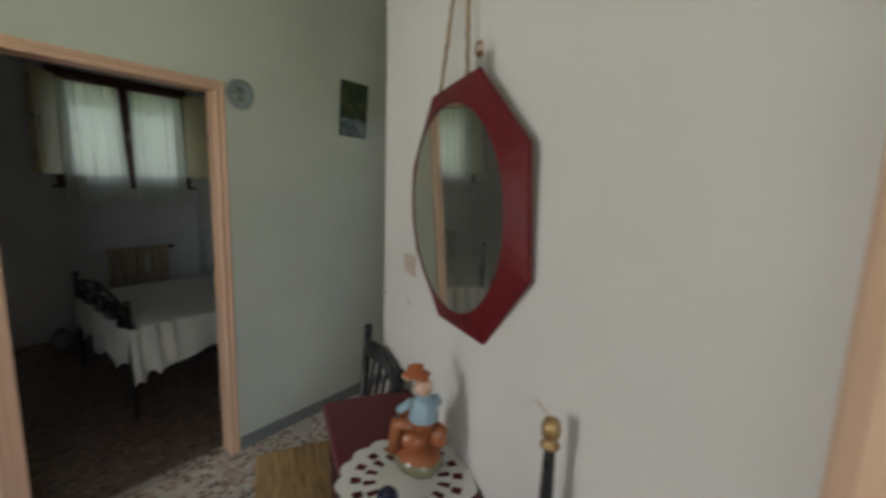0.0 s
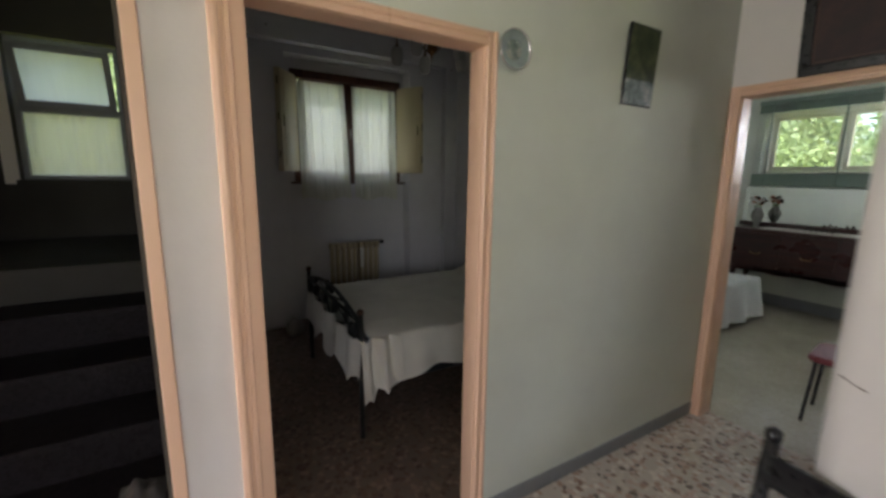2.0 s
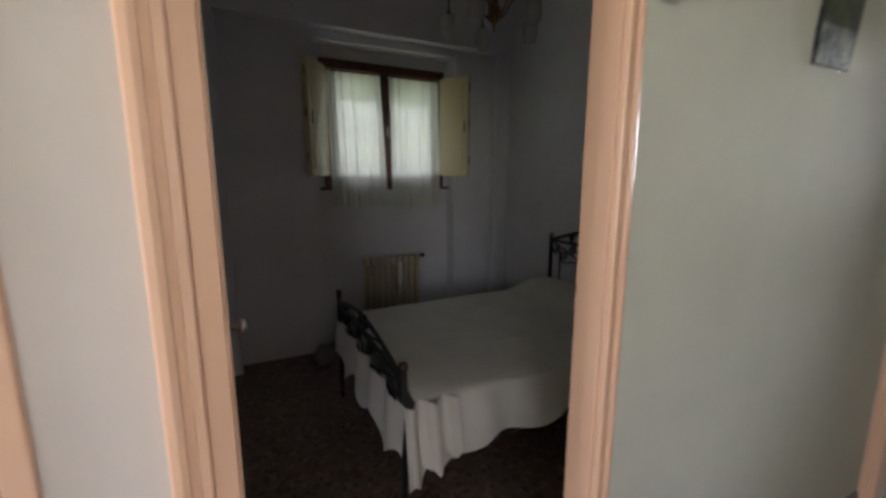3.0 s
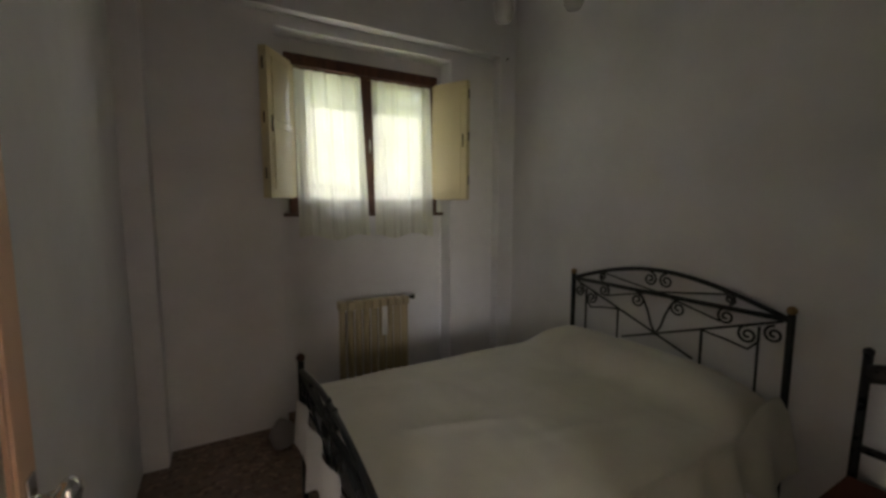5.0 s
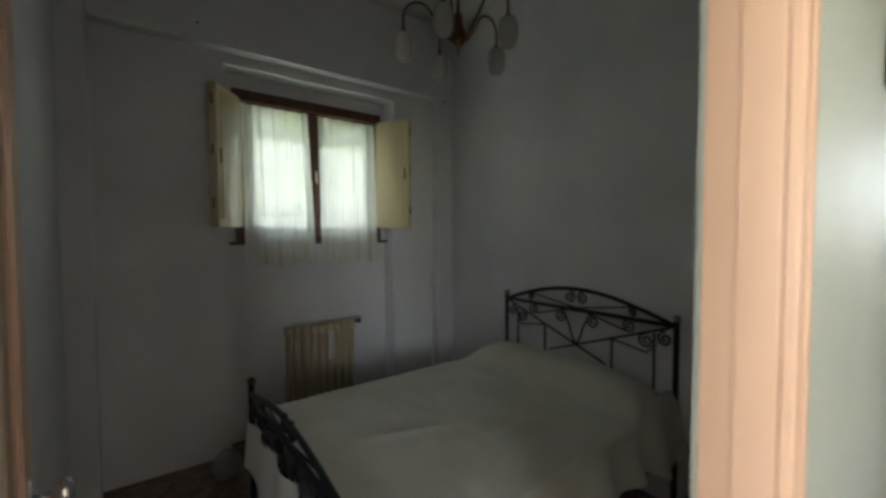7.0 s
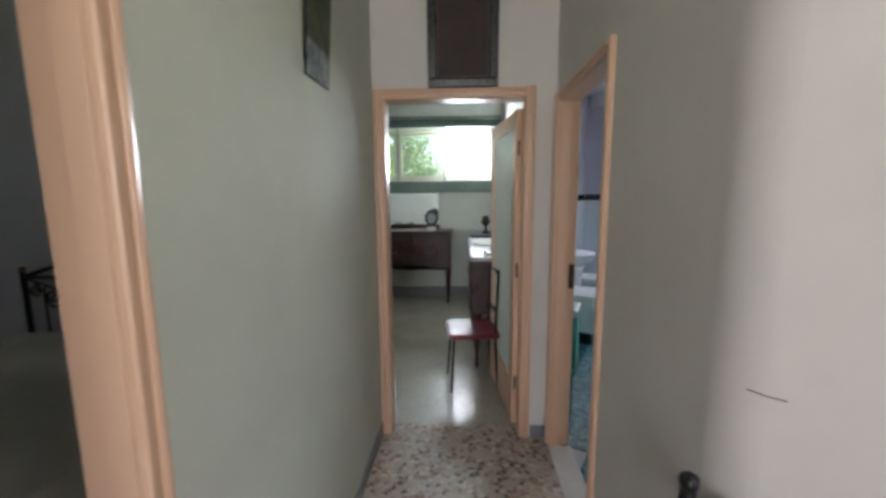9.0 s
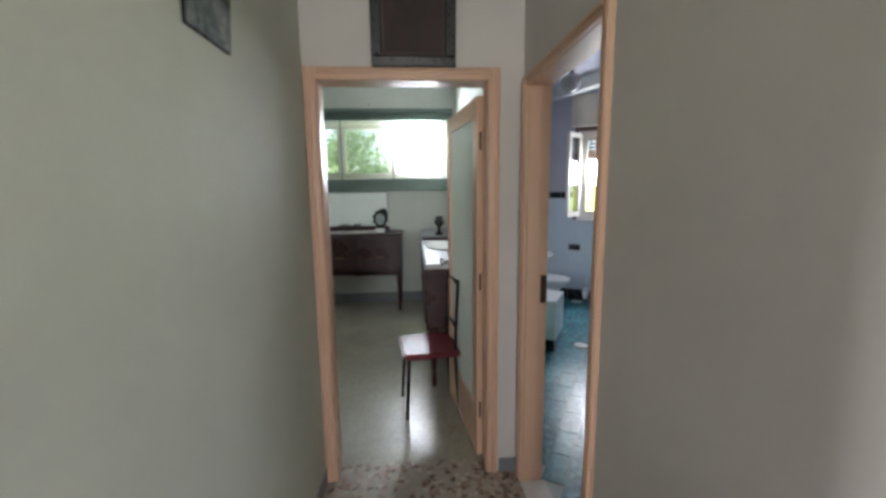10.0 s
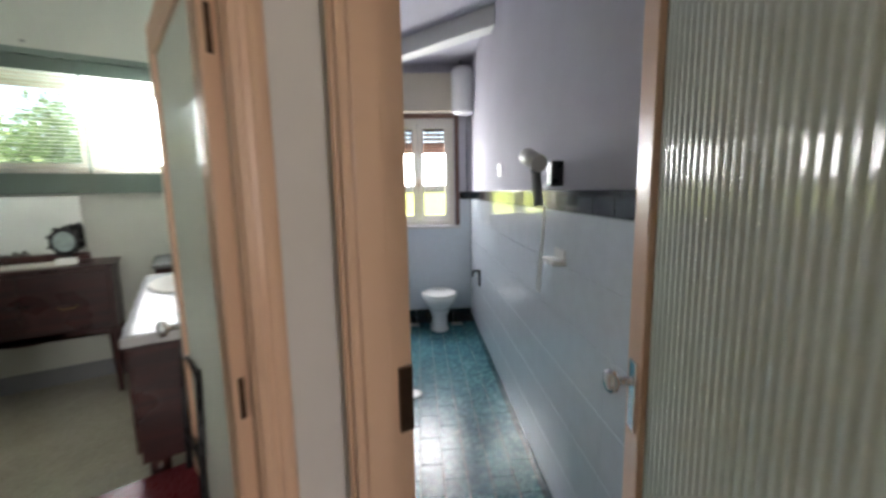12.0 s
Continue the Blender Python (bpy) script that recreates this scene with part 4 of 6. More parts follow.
wall_plate(0.004, 0.112, 2.06, 0.076, "small blue-grey glazed wall plate", M_CHROME, 0)

pic = thing("picture", pose(0.012, 0.91, 2.11, 0, 4, 0), "unframed landscape picture, dark green above, grey-blue below", "picture")
part("board", boxes(((-0.006, -0.115, -0.18), (0.008, 0.115, 0.18)), bevel=0.002), M_BLACK, pic)
part("landscape", boxes(((0.0085, -0.11, -0.06), (0.0105, 0.11, 0.175))), picture("dark_green_landscape", [(0.3, (0.012, 0.025, 0.012)), (0.5, (0.04, 0.06, 0.025)), (0.62, (0.1, 0.11, 0.05)), (0.7, (0.03, 0.05, 0.06))], 14), pic)
part("landscape", boxes(((0.0085, -0.11, -0.175), (0.0105, 0.11, -0.062))), picture("grey_blue_water", [(0.35, (0.03, 0.05, 0.06)), (0.5, (0.13, 0.17, 0.18)), (0.66, (0.34, 0.36, 0.34))], 22), pic)

M_SLIP = paint("dull_bronze_slip", (0.11, 0.05, 0.03), 0.4)
icon = thing("framed_picture", pose(0.52, 1.8, 2.112, 5, 0, 0), "dark reddish painting in a wide black frame over the door", "picture")
for a, b in (((-0.195, -0.02, 0.002), (0.195, 0.008, 0.05)), ((-0.195, -0.02, 0.55), (0.195, 0.008, 0.6)), ((-0.195, -0.0205, 0.05), (-0.145, 0.0085, 0.55)), ((0.145, -0.0205, 0.05), (0.195, 0.0085, 0.55))):
    part("frame", boxes((a, b), bevel=0.006), M_BLACK, icon)
part("canvas", boxes(((-0.146, -0.008, 0.049), (0.146, 0.004, 0.551))), picture("dim_red_canvas", [(0.35, (0.008, 0.004, 0.005)), (0.52, (0.024, 0.007, 0.007)), (0.66, (0.045, 0.015, 0.012)), (0.75, (0.012, 0.01, 0.014))], 7, 0.6), icon)
part("inner_slip", boxes(((-0.14, -0.011, 0.06), (0.14, -0.008, 0.064)), ((-0.14, -0.011, 0.535), (0.14, -0.008, 0.539)), ((-0.14, -0.0105, 0.064), (-0.136, -0.008, 0.535)), ((0.136, -0.0105, 0.064), (0.14, -0.008, 0.535))), M_SLIP, icon)

MW = along(slant(0), slant(1))[0]          # x along the slanting wall, -y into the hall


def on_wall(s, d, z, rz=0.0):
    return MW @ pose(s, -d, z, 0, 0, rz)


# mirror
mir = thing("wall_mirror", MW @ pose(0.787, -0.014, 1.545, 2.5, -2.5, 0), "octagonal dark red framed wall mirror hung on a cord", "mirror")
RX, RZ, GX, GZ = 0.305, 0.297, 0.26, 0.246
bm = bmesh.new()
seg = 64
rings = []
for f, y in ((1.0, 0.0), (1.0, -0.007), (0.985, -0.011), (None, -0.031), (None, -0.026)):
    ring = []
    for i in range(seg):
        a = 2 * math.pi * i / seg
        k = 1.0 / math.cos((a + math.pi / 8) % (math.pi / 4) - math.pi / 8)
        ring.append(bm.verts.new((GX * math.cos(a), y, GZ * math.sin(a)) if f is None else (RX * f * k * math.cos(a), y, RZ * f * k * math.sin(a))))
    rings.append(ring)
for a, b in zip(rings, rings[1:]):
    for i in range(seg):
        bm.faces.new((a[i], a[(i + 1) % seg], b[(i + 1) % seg], b[i]))
part("frame", bm, M_REDFRAME, mir, "dark red octagonal frame sloping to the wall")
bm = bmesh.new()
prism(bm, [((GX + 0.001) * math.cos(2 * math.pi * i / 64), (GZ + 0.001) * math.sin(2 * math.pi * i / 64)) for i in range(64)], 0.015, 0.0275, pose(0, 0, 0, 90, 0, 0))
part("glass", bm, M_OLDMIRROR, mir, "oval mirror glass")
cord = thing("hanging_cord", MW @ pose(0.80, -0.02, 0.02), "twisted cord with a pink cloth flower above the mirror", "cord")
for x in (-0.13, 0.03):
    pts = [(x + (0.0 - x) * t + 0.0015 * math.sin(t * 90), -0.004 + 0.0015 * math.cos(t * 90), 1.81 + 0.42 * t) for t in [i / 24 for i in range(25)]]
    part("strand", made(tube, pts, 0.0045, 6), M_RUSH, cord)
M_PINK = cloth("pink_cloth", (0.42, 0.06, 0.11))
for i in range(7):
    a = i * 0.9
    part("petal", made(ball, (-0.085 + 0.04 * math.cos(a), -0.012, 2.165 + 0.028 * math.sin(a)), 0.026, None, 1, (1, 0.5, 0.8)), M_CREAM if i == 3 else M_PINK, cord)
hook = thing("picture_hook", MW @ pose(0.885, -0.02, 1.835), "small grey metal hook on the mirror's top", "hook")
part("tab", boxes(((-0.016, -0.006, 0.0), (0.02, 0.0, 0.05)), bevel=0.002), M_CHROME, hook)
part("ring", made(tube, [(0.002 + 0.014 * math.cos(i * 0.6), -0.008, 0.052 + 0.014 * math.sin(i * 0.6)) for i in range(12)], 0.003, 6), M_BRASS, hook)
sw = thing("light_switch", MW @ pose(0.396, 0, 1.338), "ivory plastic light switch plate", "switch")
part("plate", boxes(((-0.05, -0.009, -0.033), (0.05, 0.0, 0.033)), bevel=0.003), M_IVORY, sw)
for x in (-0.03, 0.0, 0.03):
    part("rocker", boxes(((x - 0.012, -0.013, -0.018), (x + 0.012, -0.008, 0.018)), bevel=0.002), M_IVORY, sw)
single("scuff_mark", made(tube, [(0, 0, 0), (0.03, 0, -0.004), (0.06, 0, -0.014)], 0.0013, 6), M_DARKMETAL, "thin dark scratch in the wall plaster", "scratch", m=MW @ pose(0.345, 0, 1.21))
single("scuff_mark", made(tube, [(0, 0, 0), (0.03, 0, -0.006), (0.06, 0, -0.008)], 0.0013, 6), M_DARKMETAL, "thin dark scratch in the wall plaster", "scratch", m=MW @ pose(0.03, 0, 1.165))

# console table
con = thing("console_table", MW @ pose(0.41, -0.3, 0), "narrow console table covered in wine red felt", "table")
part("tabletop", boxes(((0, 0, 0.865), (0.86, 0.295, 0.9)), bevel=0.014), M_REDCLOTH, con, "wine red felt top")
part("apron", boxes(((0.04, 0.02, 0.77), (0.82, 0.04, 0.866)), ((0.04, 0.255, 0.77), (0.82, 0.275, 0.866)), ((0.04, 0.04, 0.77), (0.06, 0.255, 0.866)), ((0.8, 0.04, 0.77), (0.82, 0.255, 0.866))), M_MAHOG, con)
for x in (0.055, 0.805):
    for y in (0.04, 0.255):
        part("leg", made(lathe, [(0.013, 0), (0.016, 0.03), (0.013, 0.1), (0.02, 0.5), (0.024, 0.74), (0.024, 0.79)], 12, pose(x, y, 0)), M_MAHOG, con)

doily = thing("doily", on_wall(0.845, 0.15, 0.9), "round white crochet doily with open holes", "doily")
bm = bmesh.new()
N = 64
ringr = [0.03, 0.07, 0.075, 0.105, 0.11, 0.135]
prof = [[bm.verts.new((r * math.cos(2 * math.pi * i / N), r * math.sin(2 * math.pi * i / N), 0.004)) for i in range(N)] for r in ringr]
edge = [bm.verts.new(((0.158 + 0.012 * abs(math.sin(i * math.pi / 4))) * math.cos(2 * math.pi * i / N), (0.158 + 0.012 * abs(math.sin(i * math.pi / 4))) * math.sin(2 * math.pi * i / N), 0.004)) for i in range(N)]
prof.append(edge)
for k, (a, b) in enumerate(zip(prof, prof[1:])):
    for i in range(N):
        if (k == 2 and i % 4 in (1, 2)) or (k == 4 and i % 4 in (0, 1)):
            continue
        bm.faces.new((a[i], a[(i + 1) % N], b[(i + 1) % N], b[i]))
bm.faces.new(prof[0])
lower = bmesh.ops.duplicate(bm, geom=bm.faces[:])["geom"]
for v in lower:
    if isinstance(v, bmesh.types.BMVert):
        v.co.z -= 0.0025
part("crochet", bm, M_LACE, doily)

# figurine: one plain shape
def figurine_material():
    def build(nt, p):
        c = nt.nodes.new("ShaderNodeTexCoord")
        s = nt.nodes.new("ShaderNodeSeparateXYZ")
        nt.links.new(c.outputs["Object"], s.inputs[0])
        h = nt.nodes.new("ShaderNodeMapRange")
        h.inputs[2].default_value = 0.27
        nt.links.new(s.outputs[2], h.inputs[0])
        r = ramp(nt, h.outputs[0], [(0.0, (0.2, 0.18, 0.11)), (0.14, (0.2, 0.18, 0.11)), (0.16, (0.3, 0.1, 0.04)), (0.5, (0.28, 0.09, 0.04)), (0.53, (0.26, 0.36, 0.42)), (0.74, (0.3, 0.4, 0.46)), (0.76, (0.55, 0.36, 0.26)), (0.87, (0.55, 0.36, 0.26)), (0.885, (0.36, 0.1, 0.035))])
        nt.nodes[-1].color_ramp.interpolation = "CONSTANT"
        nt.links.new(r, p.inputs["Base Color"])
    return material("painted_porcelain", build, 0.22)


bm = bmesh.new()
ball(bm, (0, 0, 0.03), 0.075, None, 2, (1.05, 0.8, 0.5))
ball(bm, (-0.02, 0.0, 0.075), 0.05, None, 2, (1.1, 0.9, 0.75))
tube(bm, [(0.02, 0.01, 0.13), (-0.04, -0.01, 0.13), (-0.055, -0.015, 0.05)], 0.02, 10)
tube(bm, [(0.02, -0.02, 0.13), (-0.02, -0.045, 0.12), (-0.03, -0.05, 0.04)], 0.019, 10)
lathe(bm, [(0.032, 0.12), (0.036, 0.15), (0.03, 0.19), (0.012, 0.205)], 14, pose(0.025, 0, 0))
tube(bm, [(0.02, -0.03, 0.19), (-0.01, -0.045, 0.16), (-0.03, -0.03, 0.15)], 0.011, 8)
tube(bm, [(0.03, 0.03, 0.19), (0.01, 0.05, 0.165), (-0.02, 0.04, 0.15)], 0.011, 8)
ball(bm, (0.02, 0, 0.222), 0.024)
lathe(bm, [(0.037, 0.238), (0.034, 0.243), (0.024, 0.246), (0.02, 0.262), (0.006, 0.266)], 14, pose(0.018, 0, 0, 0, -8, 0))
ball(bm, (0.05, 0.03, 0.1), 0.03, None, 1, (0.8, 0.8, 1.3))
single("figurine", bm, figurine_material(), "painted porcelain figurine seated on a mound, with a hat", "figurine", m=on_wall(0.815, 0.115, 0.906, 10))
single("glass_ball", made(ball, (0, 0, 0.026), 0.026), glaze("dark_blue_glaze", (0.01, 0.012, 0.04), 0.1), "small dark blue glass ball on the doily", "ornament", m=on_wall(0.92, 0.22, 0.903))
cs = thing("candlestick", on_wall(1.222, 0.045, 0.9), "black candlestick with an aged brass socket", "candlestick")
part("base", made(lathe, [(0.04, 0), (0.04, 0.007), (0.018, 0.016), (0.012, 0.03), (0.0125, 0.07)], 20), M_BLACK, cs)
part("stem", made(lathe, [(0.012, 0.068), (0.014, 0.12), (0.0115, 0.2), (0.0095, 0.29), (0.008, 0.302)], 14), M_BLACK, cs)
part("socket", made(lathe, [(0.008, 0.3), (0.0155, 0.305), (0.0155, 0.31), (0.0095, 0.315), (0.0145, 0.326), (0.0155, 0.338), (0.012, 0.349), (0.005, 0.353)], 16), M_BRASS, cs, "aged brass candle socket")
part("wire", made(tube, [(0, 0, 0.35), (-0.012, -0.003, 0.356), (-0.034, -0.006, 0.368)], 0.0009, 6), M_BRASS, cs)


def slat_chair(m, w, d, sh, bh, label, seat_mat, slats=5):
    """A plain wooden chair with two turned back posts, a curved top rail and thin slats; faces -y."""
    ob = thing("chair", m, label, "chair")
    hw = w / 2
    for x in (-hw, hw):
        part("back_post", made(tube, [(x, 0, 0), (x, 0.0, sh), (x, 0.035, bh - 0.03)], 0.016, 10), M_BLACK, ob)
        part("finial", made(lathe, [(0.014, 0), (0.019, 0.012), (0.018, 0.028), (0.006, 0.036)], 12, pose(x, 0.035, bh - 0.035)), M_BLACK, ob)
        part("front_leg", made(tube, [(x, -d, 0), (x, -d, sh - 0.01)], 0.017, 10), M_BLACK, ob)
        part("stretcher", made(tube, [(x, 0, 0.2), (x, -d, 0.2)], 0.01, 8), M_BLACK, ob)
    bm = bmesh.new()
    sheet(bm, 14, 3, lambda u, v: Vector((-hw + w * u, 0.032 + 0.03 * math.sin(math.pi * u), bh - 0.14 + 0.07 * math.sin(math.pi * u) * 0.35 + 0.075 * v)), 0.018)
    part("top_rail", bm, M_BLACK, ob)
    part("lower_rail", boxes(((-hw, -0.004, sh + 0.12), (hw, 0.014, sh + 0.15)), bevel=0.004), M_BLACK, ob)
    for i in range(slats):
        f = (i + 1) / (slats + 1)
        x = -hw + w * f
        part("slat", made(tube, [(x, 0.006, sh + 0.14), (x, 0.036 + 0.02 * math.sin(math.pi * f), bh - 0.12)], 0.007, 8), M_BLACK, ob)
    part("front_stretcher", made(tube, [(-hw, -d, 0.26), (hw, -d, 0.26)], 0.01, 8), M_BLACK, ob)
    part("seat_frame", boxes(((-hw - 0.005, -d - 0.01, sh - 0.045), (hw + 0.005, 0.012, sh - 0.022)), bevel=0.006), M_BLACK, ob)
    if seat_mat is M_RUSH:
        seat = part("seat", boxes(((-hw - 0.012, -d - 0.02, sh - 0.024), (hw + 0.012, -0.012, sh - 0.006)), bevel=0.006), seat_mat, ob, "woven rush seat")
        n = 26
        for i in range(n):
            x = -hw - 0.008 + (w + 0.016) * (i + 0.5) / n
            part("rush_strand", made(tube, [(x, -d - 0.018, sh - 0.01), (x, -d * 0.66, sh - 0.005), (x, -d * 0.33, sh - 0.005), (x, -0.014, sh - 0.01)], (w + 0.016) / n * 0.52, 6), seat_mat, seat)
    else:
        part("seat", boxes(((-hw - 0.012, -d - 0.02, sh - 0.024), (hw + 0.012, -0.012, sh + 0.016)), bevel=0.012), seat_mat, ob)
    return ob


slat_chair(on_wall(0.19, 0.08, 0.0), 0.48, 0.42, 0.455, 0.985, "black lacquered wooden chair with a woven rush seat", M_RUSH)

# ---- bedroom ----
BX0, BX1, BY0, BY1 = -2.12, -0.84, -0.235, 1.665
bed = thing("bed", pose(0, 0, 0), "double bed with a black wrought iron headboard and footboard", "bed")


def spiral(cx, cz, r, turns=1.6, flip=1, start=90):
    pts = []
    for i in range(26):
        f = i / 25
        a = radians(start) + flip * turns * 2 * math.pi * f
        pts.append((cx + r * (1 - 0.82 * f) * math.cos(a), 0, cz + r * (1 - 0.82 * f) * math.sin(a)))
    return pts


def bed_end(y, zp, zb, rise, foot):
    """Wrought iron end: posts, a straight bar, a bowed bar over it, scrolls and braces."""
    m = pose(0, y, 0)
    for x in (BX0, BX1):
        part("post", made(tube, [(x, y, 0), (x, y, zp)], 0.016, 10), M_IRON, bed)
        part("post_knob", made(ball, (x, y, zp + 0.016), 0.022), M_BRASS if not foot else M_DARKMETAL, bed, "aged metal ball knob")
    part("straight_bar", made(tube, [(BX0, y, zb), (BX1, y, zb)], 0.013, 8), M_IRON, bed)
    pts = [(BX0 + (BX1 - BX0) * i / 24, y, zb + 0.0 + rise * math.sin(math.pi * i / 24)) for i in range(25)]
    part("bowed_bar", made(tube, pts, 0.013, 8), M_IRON, bed)
    cx, k = (BX0 + BX1) / 2, 0.8 if foot else 1.0
    thick, low = (0.011, 0.32) if foot else (0.0065, 0.5)

    def bar(name, pts, r):
        """A rod through points given from the middle of the straight bar."""
        part(name, made(tube, [(cx + a, y, zb + k * b) for a, b in pts], r, 6), M_IRON, bed)

    for sx in (-1, 1):
        for dx, dz, r, st in ((0.05, 0.083, 0.042, 90), (0.128, -0.06, 0.046, 90), (0.387, 0.045, 0.026, -90), (0.373, -0.045, 0.043, 90), (0.474, -0.112, 0.046, 90), (0.58, -0.082, 0.042, 90)):
            part("scroll", made(tube, spiral(cx + sx * dx, zb + k * dz, r * (0.5 + k / 2), 1.6, sx, st), thick, 6, m), M_IRON, bed)
        bar("brace", [(sx * 0.61, -0.012), (0, -0.237), (-sx * 0.22, -0.318)], 0.007)
        bar("brace", [(0, -0.237), (sx * 0.03, -0.19), (sx * 0.055, -0.11), (sx * 0.09, -0.04), (sx * 0.128, -0.016)], 0.007)
        bar("brace", [(sx * 0.375, 0.07), (0, 0.012), (-sx * 0.345, -0.075)], 0.006)
        bar("rail", [(sx * 0.26, -0.146), (sx * 0.38, -0.162), (sx * 0.478, -0.182), (sx * 0.515, -0.14)], 0.006)
        for dx, top in ((0.52, -0.06), (0.26, -0.14)):
            part("upright", made(tube, [(cx + sx * dx, y, low), (cx + sx * dx, y, zb + k * top)], 0.007, 6), M_IRON, bed)
    part("boss", made(ball, (cx, y, zb - k * 0.237), 0.014, None, 1), M_IRON, bed)


bed_end(BY1, 1.075, 1.046, 0.14, False)
bed_end(BY0, 0.778, 0.725, 0.09, True)
for x in (BX0 + 0.03, BX1 - 0.03):
    part("side_rail", boxes(((x - 0.015, BY0, 0.3), (x + 0.015, BY1, 0.35)), bevel=0.003), M_IRON, bed)
part("mattress", boxes(((BX0 + 0.03, BY0 + 0.05, 0.35), (BX1 - 0.03, BY1 - 0.04, 0.6)), bevel=0.05), M_SATIN, bed)


def spread_at(u, v):
    """Cream bedspread: u across from the wall side to the door side, v from foot to head."""
    y = BY0 + 0.045 + (BY1 - BY0 - 0.075) * v
    pill = 0.13 * math.exp(-((v - 0.885) / 0.095) ** 4)
    n1 = noise.noise((u * 7, v * 5, 0.3))
    if u < 0.16:
        k = (0.16 - u) / 0.16
        x, z = BX0 - 0.02 - 0.03 * k, 0.635 - 0.3 * k
        x += 0.02 * k * math.sin(v * 30)
    elif u > 0.8:
        k = (u - 0.8) / 0.2
        x, z = BX1 + 0.03 + 0.06 * k + 0.03 * k * math.sin(v * 37 + 1.6 * math.sin(v * 9)), 0.635 - (0.24 + 0.035 * math.sin(v * 7 + 1) + 0.03 * math.sin(v * 23)) * k
        z += pill * (1 - k)
    else:
        q = (u - 0.16) / 0.64
        x = BX0 - 0.02 + (BX1 - BX0 + 0.05) * q
        edge_ = min(q, 1 - q)
        z = 0.648 - 0.02 * math.exp(-edge_ * 30) + pill * (1 - math.exp(-edge_ * 14)) + 0.009 * n1 + 0.004 * noise.noise((u * 22, v * 9, 1.7)) + 0.006 * abs(noise.noise((u * 5, v * 16, 5.1)))
        for q0, v0, slope, span, rise in ((0.55, 0.25, 0.4, 0.12, 0.012), (0.3, 0.45, -0.3, 0.16, 0.01), (0.75, 0.5, 0.25, 0.14, 0.01), (0.45, 0.7, -0.5, 0.1, 0.009), (0.2, 0.2, 0.6, 0.1, 0.01)):
            z += rise * math.exp(-((q - q0 - slope * (v - v0)) / 0.022) ** 2) * math.exp(-((v - v0) / span) ** 2)
    return Vector((x, y, z))


cover = thing("bedspread", pose(0, 0, 0), "cream bedspread over the bed, pillows beneath, sides hanging", "bedspread")
part("cloth", made(sheet, 110, 110, spread_at), M_SPREAD, cover)


def foot_fold(u, v):
    x = BX0 + 0.03 + (BX1 - BX0 + 0.02) * u
    return Vector((x, BY0 - 0.025 - 0.02 * (1 - v) - 0.014 * math.sin(u * 30), 0.36 + 0.05 * math.sin(u * 21) + (0.27 - 0.05 * math.sin(u * 21)) * v))


part("foot_drop", made(sheet, 50, 8, foot_fold), M_LACE, cover, "white lace edge hanging at the foot")


def near_fold(u, v):
    return Vector((BX1 + 0.06 + 0.05 * (1 - v) + 0.03 * math.sin(u * 14), BY0 - 0.02 + 0.24 * u, 0.27 + 0.14 * u + 0.03 * math.sin(u * 19) + (0.37 - 0.14 * u - 0.03 * math.sin(u * 19)) * v))


part("corner_drop", made(sheet, 18, 8, near_fold), M_SPREAD, cover)
flow = single("crumpled_cloth", made(ball, (0, 0, 0), 0.09, None, 3, (0.7, 0.9, 1.1)), cloth("dull_grey_cloth", (0.3, 0.29, 0.28)), "grey crumpled cloth on the floor by the bed", "cloth", m=pose(-2.72, -0.26, 0.085))
for v in flow.data.vertices:
    v.co *= 1 + 0.25 * noise.noise(v.co * 22)

rad = thing("radiator", pose(-2.93, 0.0, 0), "cream cast iron radiator with upright columns in the recess", "radiator")
for i in range(9):
    y = 0.2 + 0.062 * i
    bm = bmesh.new()
    for x in (-0.06, 0.0):
        tube(bm, [(x, y, 0.2), (x, y, 0.81)], 0.017, 8)
    cube(bm, (-0.08, y - 0.026, 0.79), (0.02, y + 0.026, 0.855), None, 0.012)
    cube(bm, (-0.08, y - 0.026, 0.14), (0.02, y + 0.026, 0.2), None, 0.012)
    part("column", bm, M_RADIATOR, rad)
for y in (0.2, 0.695):
    part("foot", boxes(((-0.06, y - 0.02, 0), (0.0, y + 0.02, 0.145)), bevel=0.004), M_RADIATOR, rad)
part("valve", made(lathe, [(0.012, 0), (0.012, 0.03), (0.02, 0.034), (0.02, 0.06), (0.008, 0.066)], 12, pose(-0.0, 0.71, 0.845, -90, 0, 0)), M_BLACK, rad, "black valve knob")
part("meter", boxes(((0.021, 0.49, 0.58), (0.04, 0.53, 0.8)), bevel=0.004), M_WHITEPLASTIC, rad, "white plastic heat meter")

LX, LY, LZ = -1.262, 0.457, 2.4
cha = thing("chandelier", pose(LX, LY, 0), "dark brass chandelier with downturned opal glass shades", "chandelier")
part("stem", made(tube, [(0, 0, LZ + 0.1), (0, 0, H - 0.03)], 0.008, 10), M_COPPER, cha)
part("rose", made(lathe, [(0.012, 0), (0.05, 0.02), (0.055, 0.035)], 20, pose(0, 0, H - 0.036)), M_COPPER, cha)
part("body", made(lathe, [(0.003, -0.075), (0.008, -0.04), (0.03, -0.01), (0.034, 0.03), (0.022, 0.06), (0.02, 0.09), (0.008, 0.12)], 20, pose(0, 0, LZ + 0.02)), M_COPPER, cha)
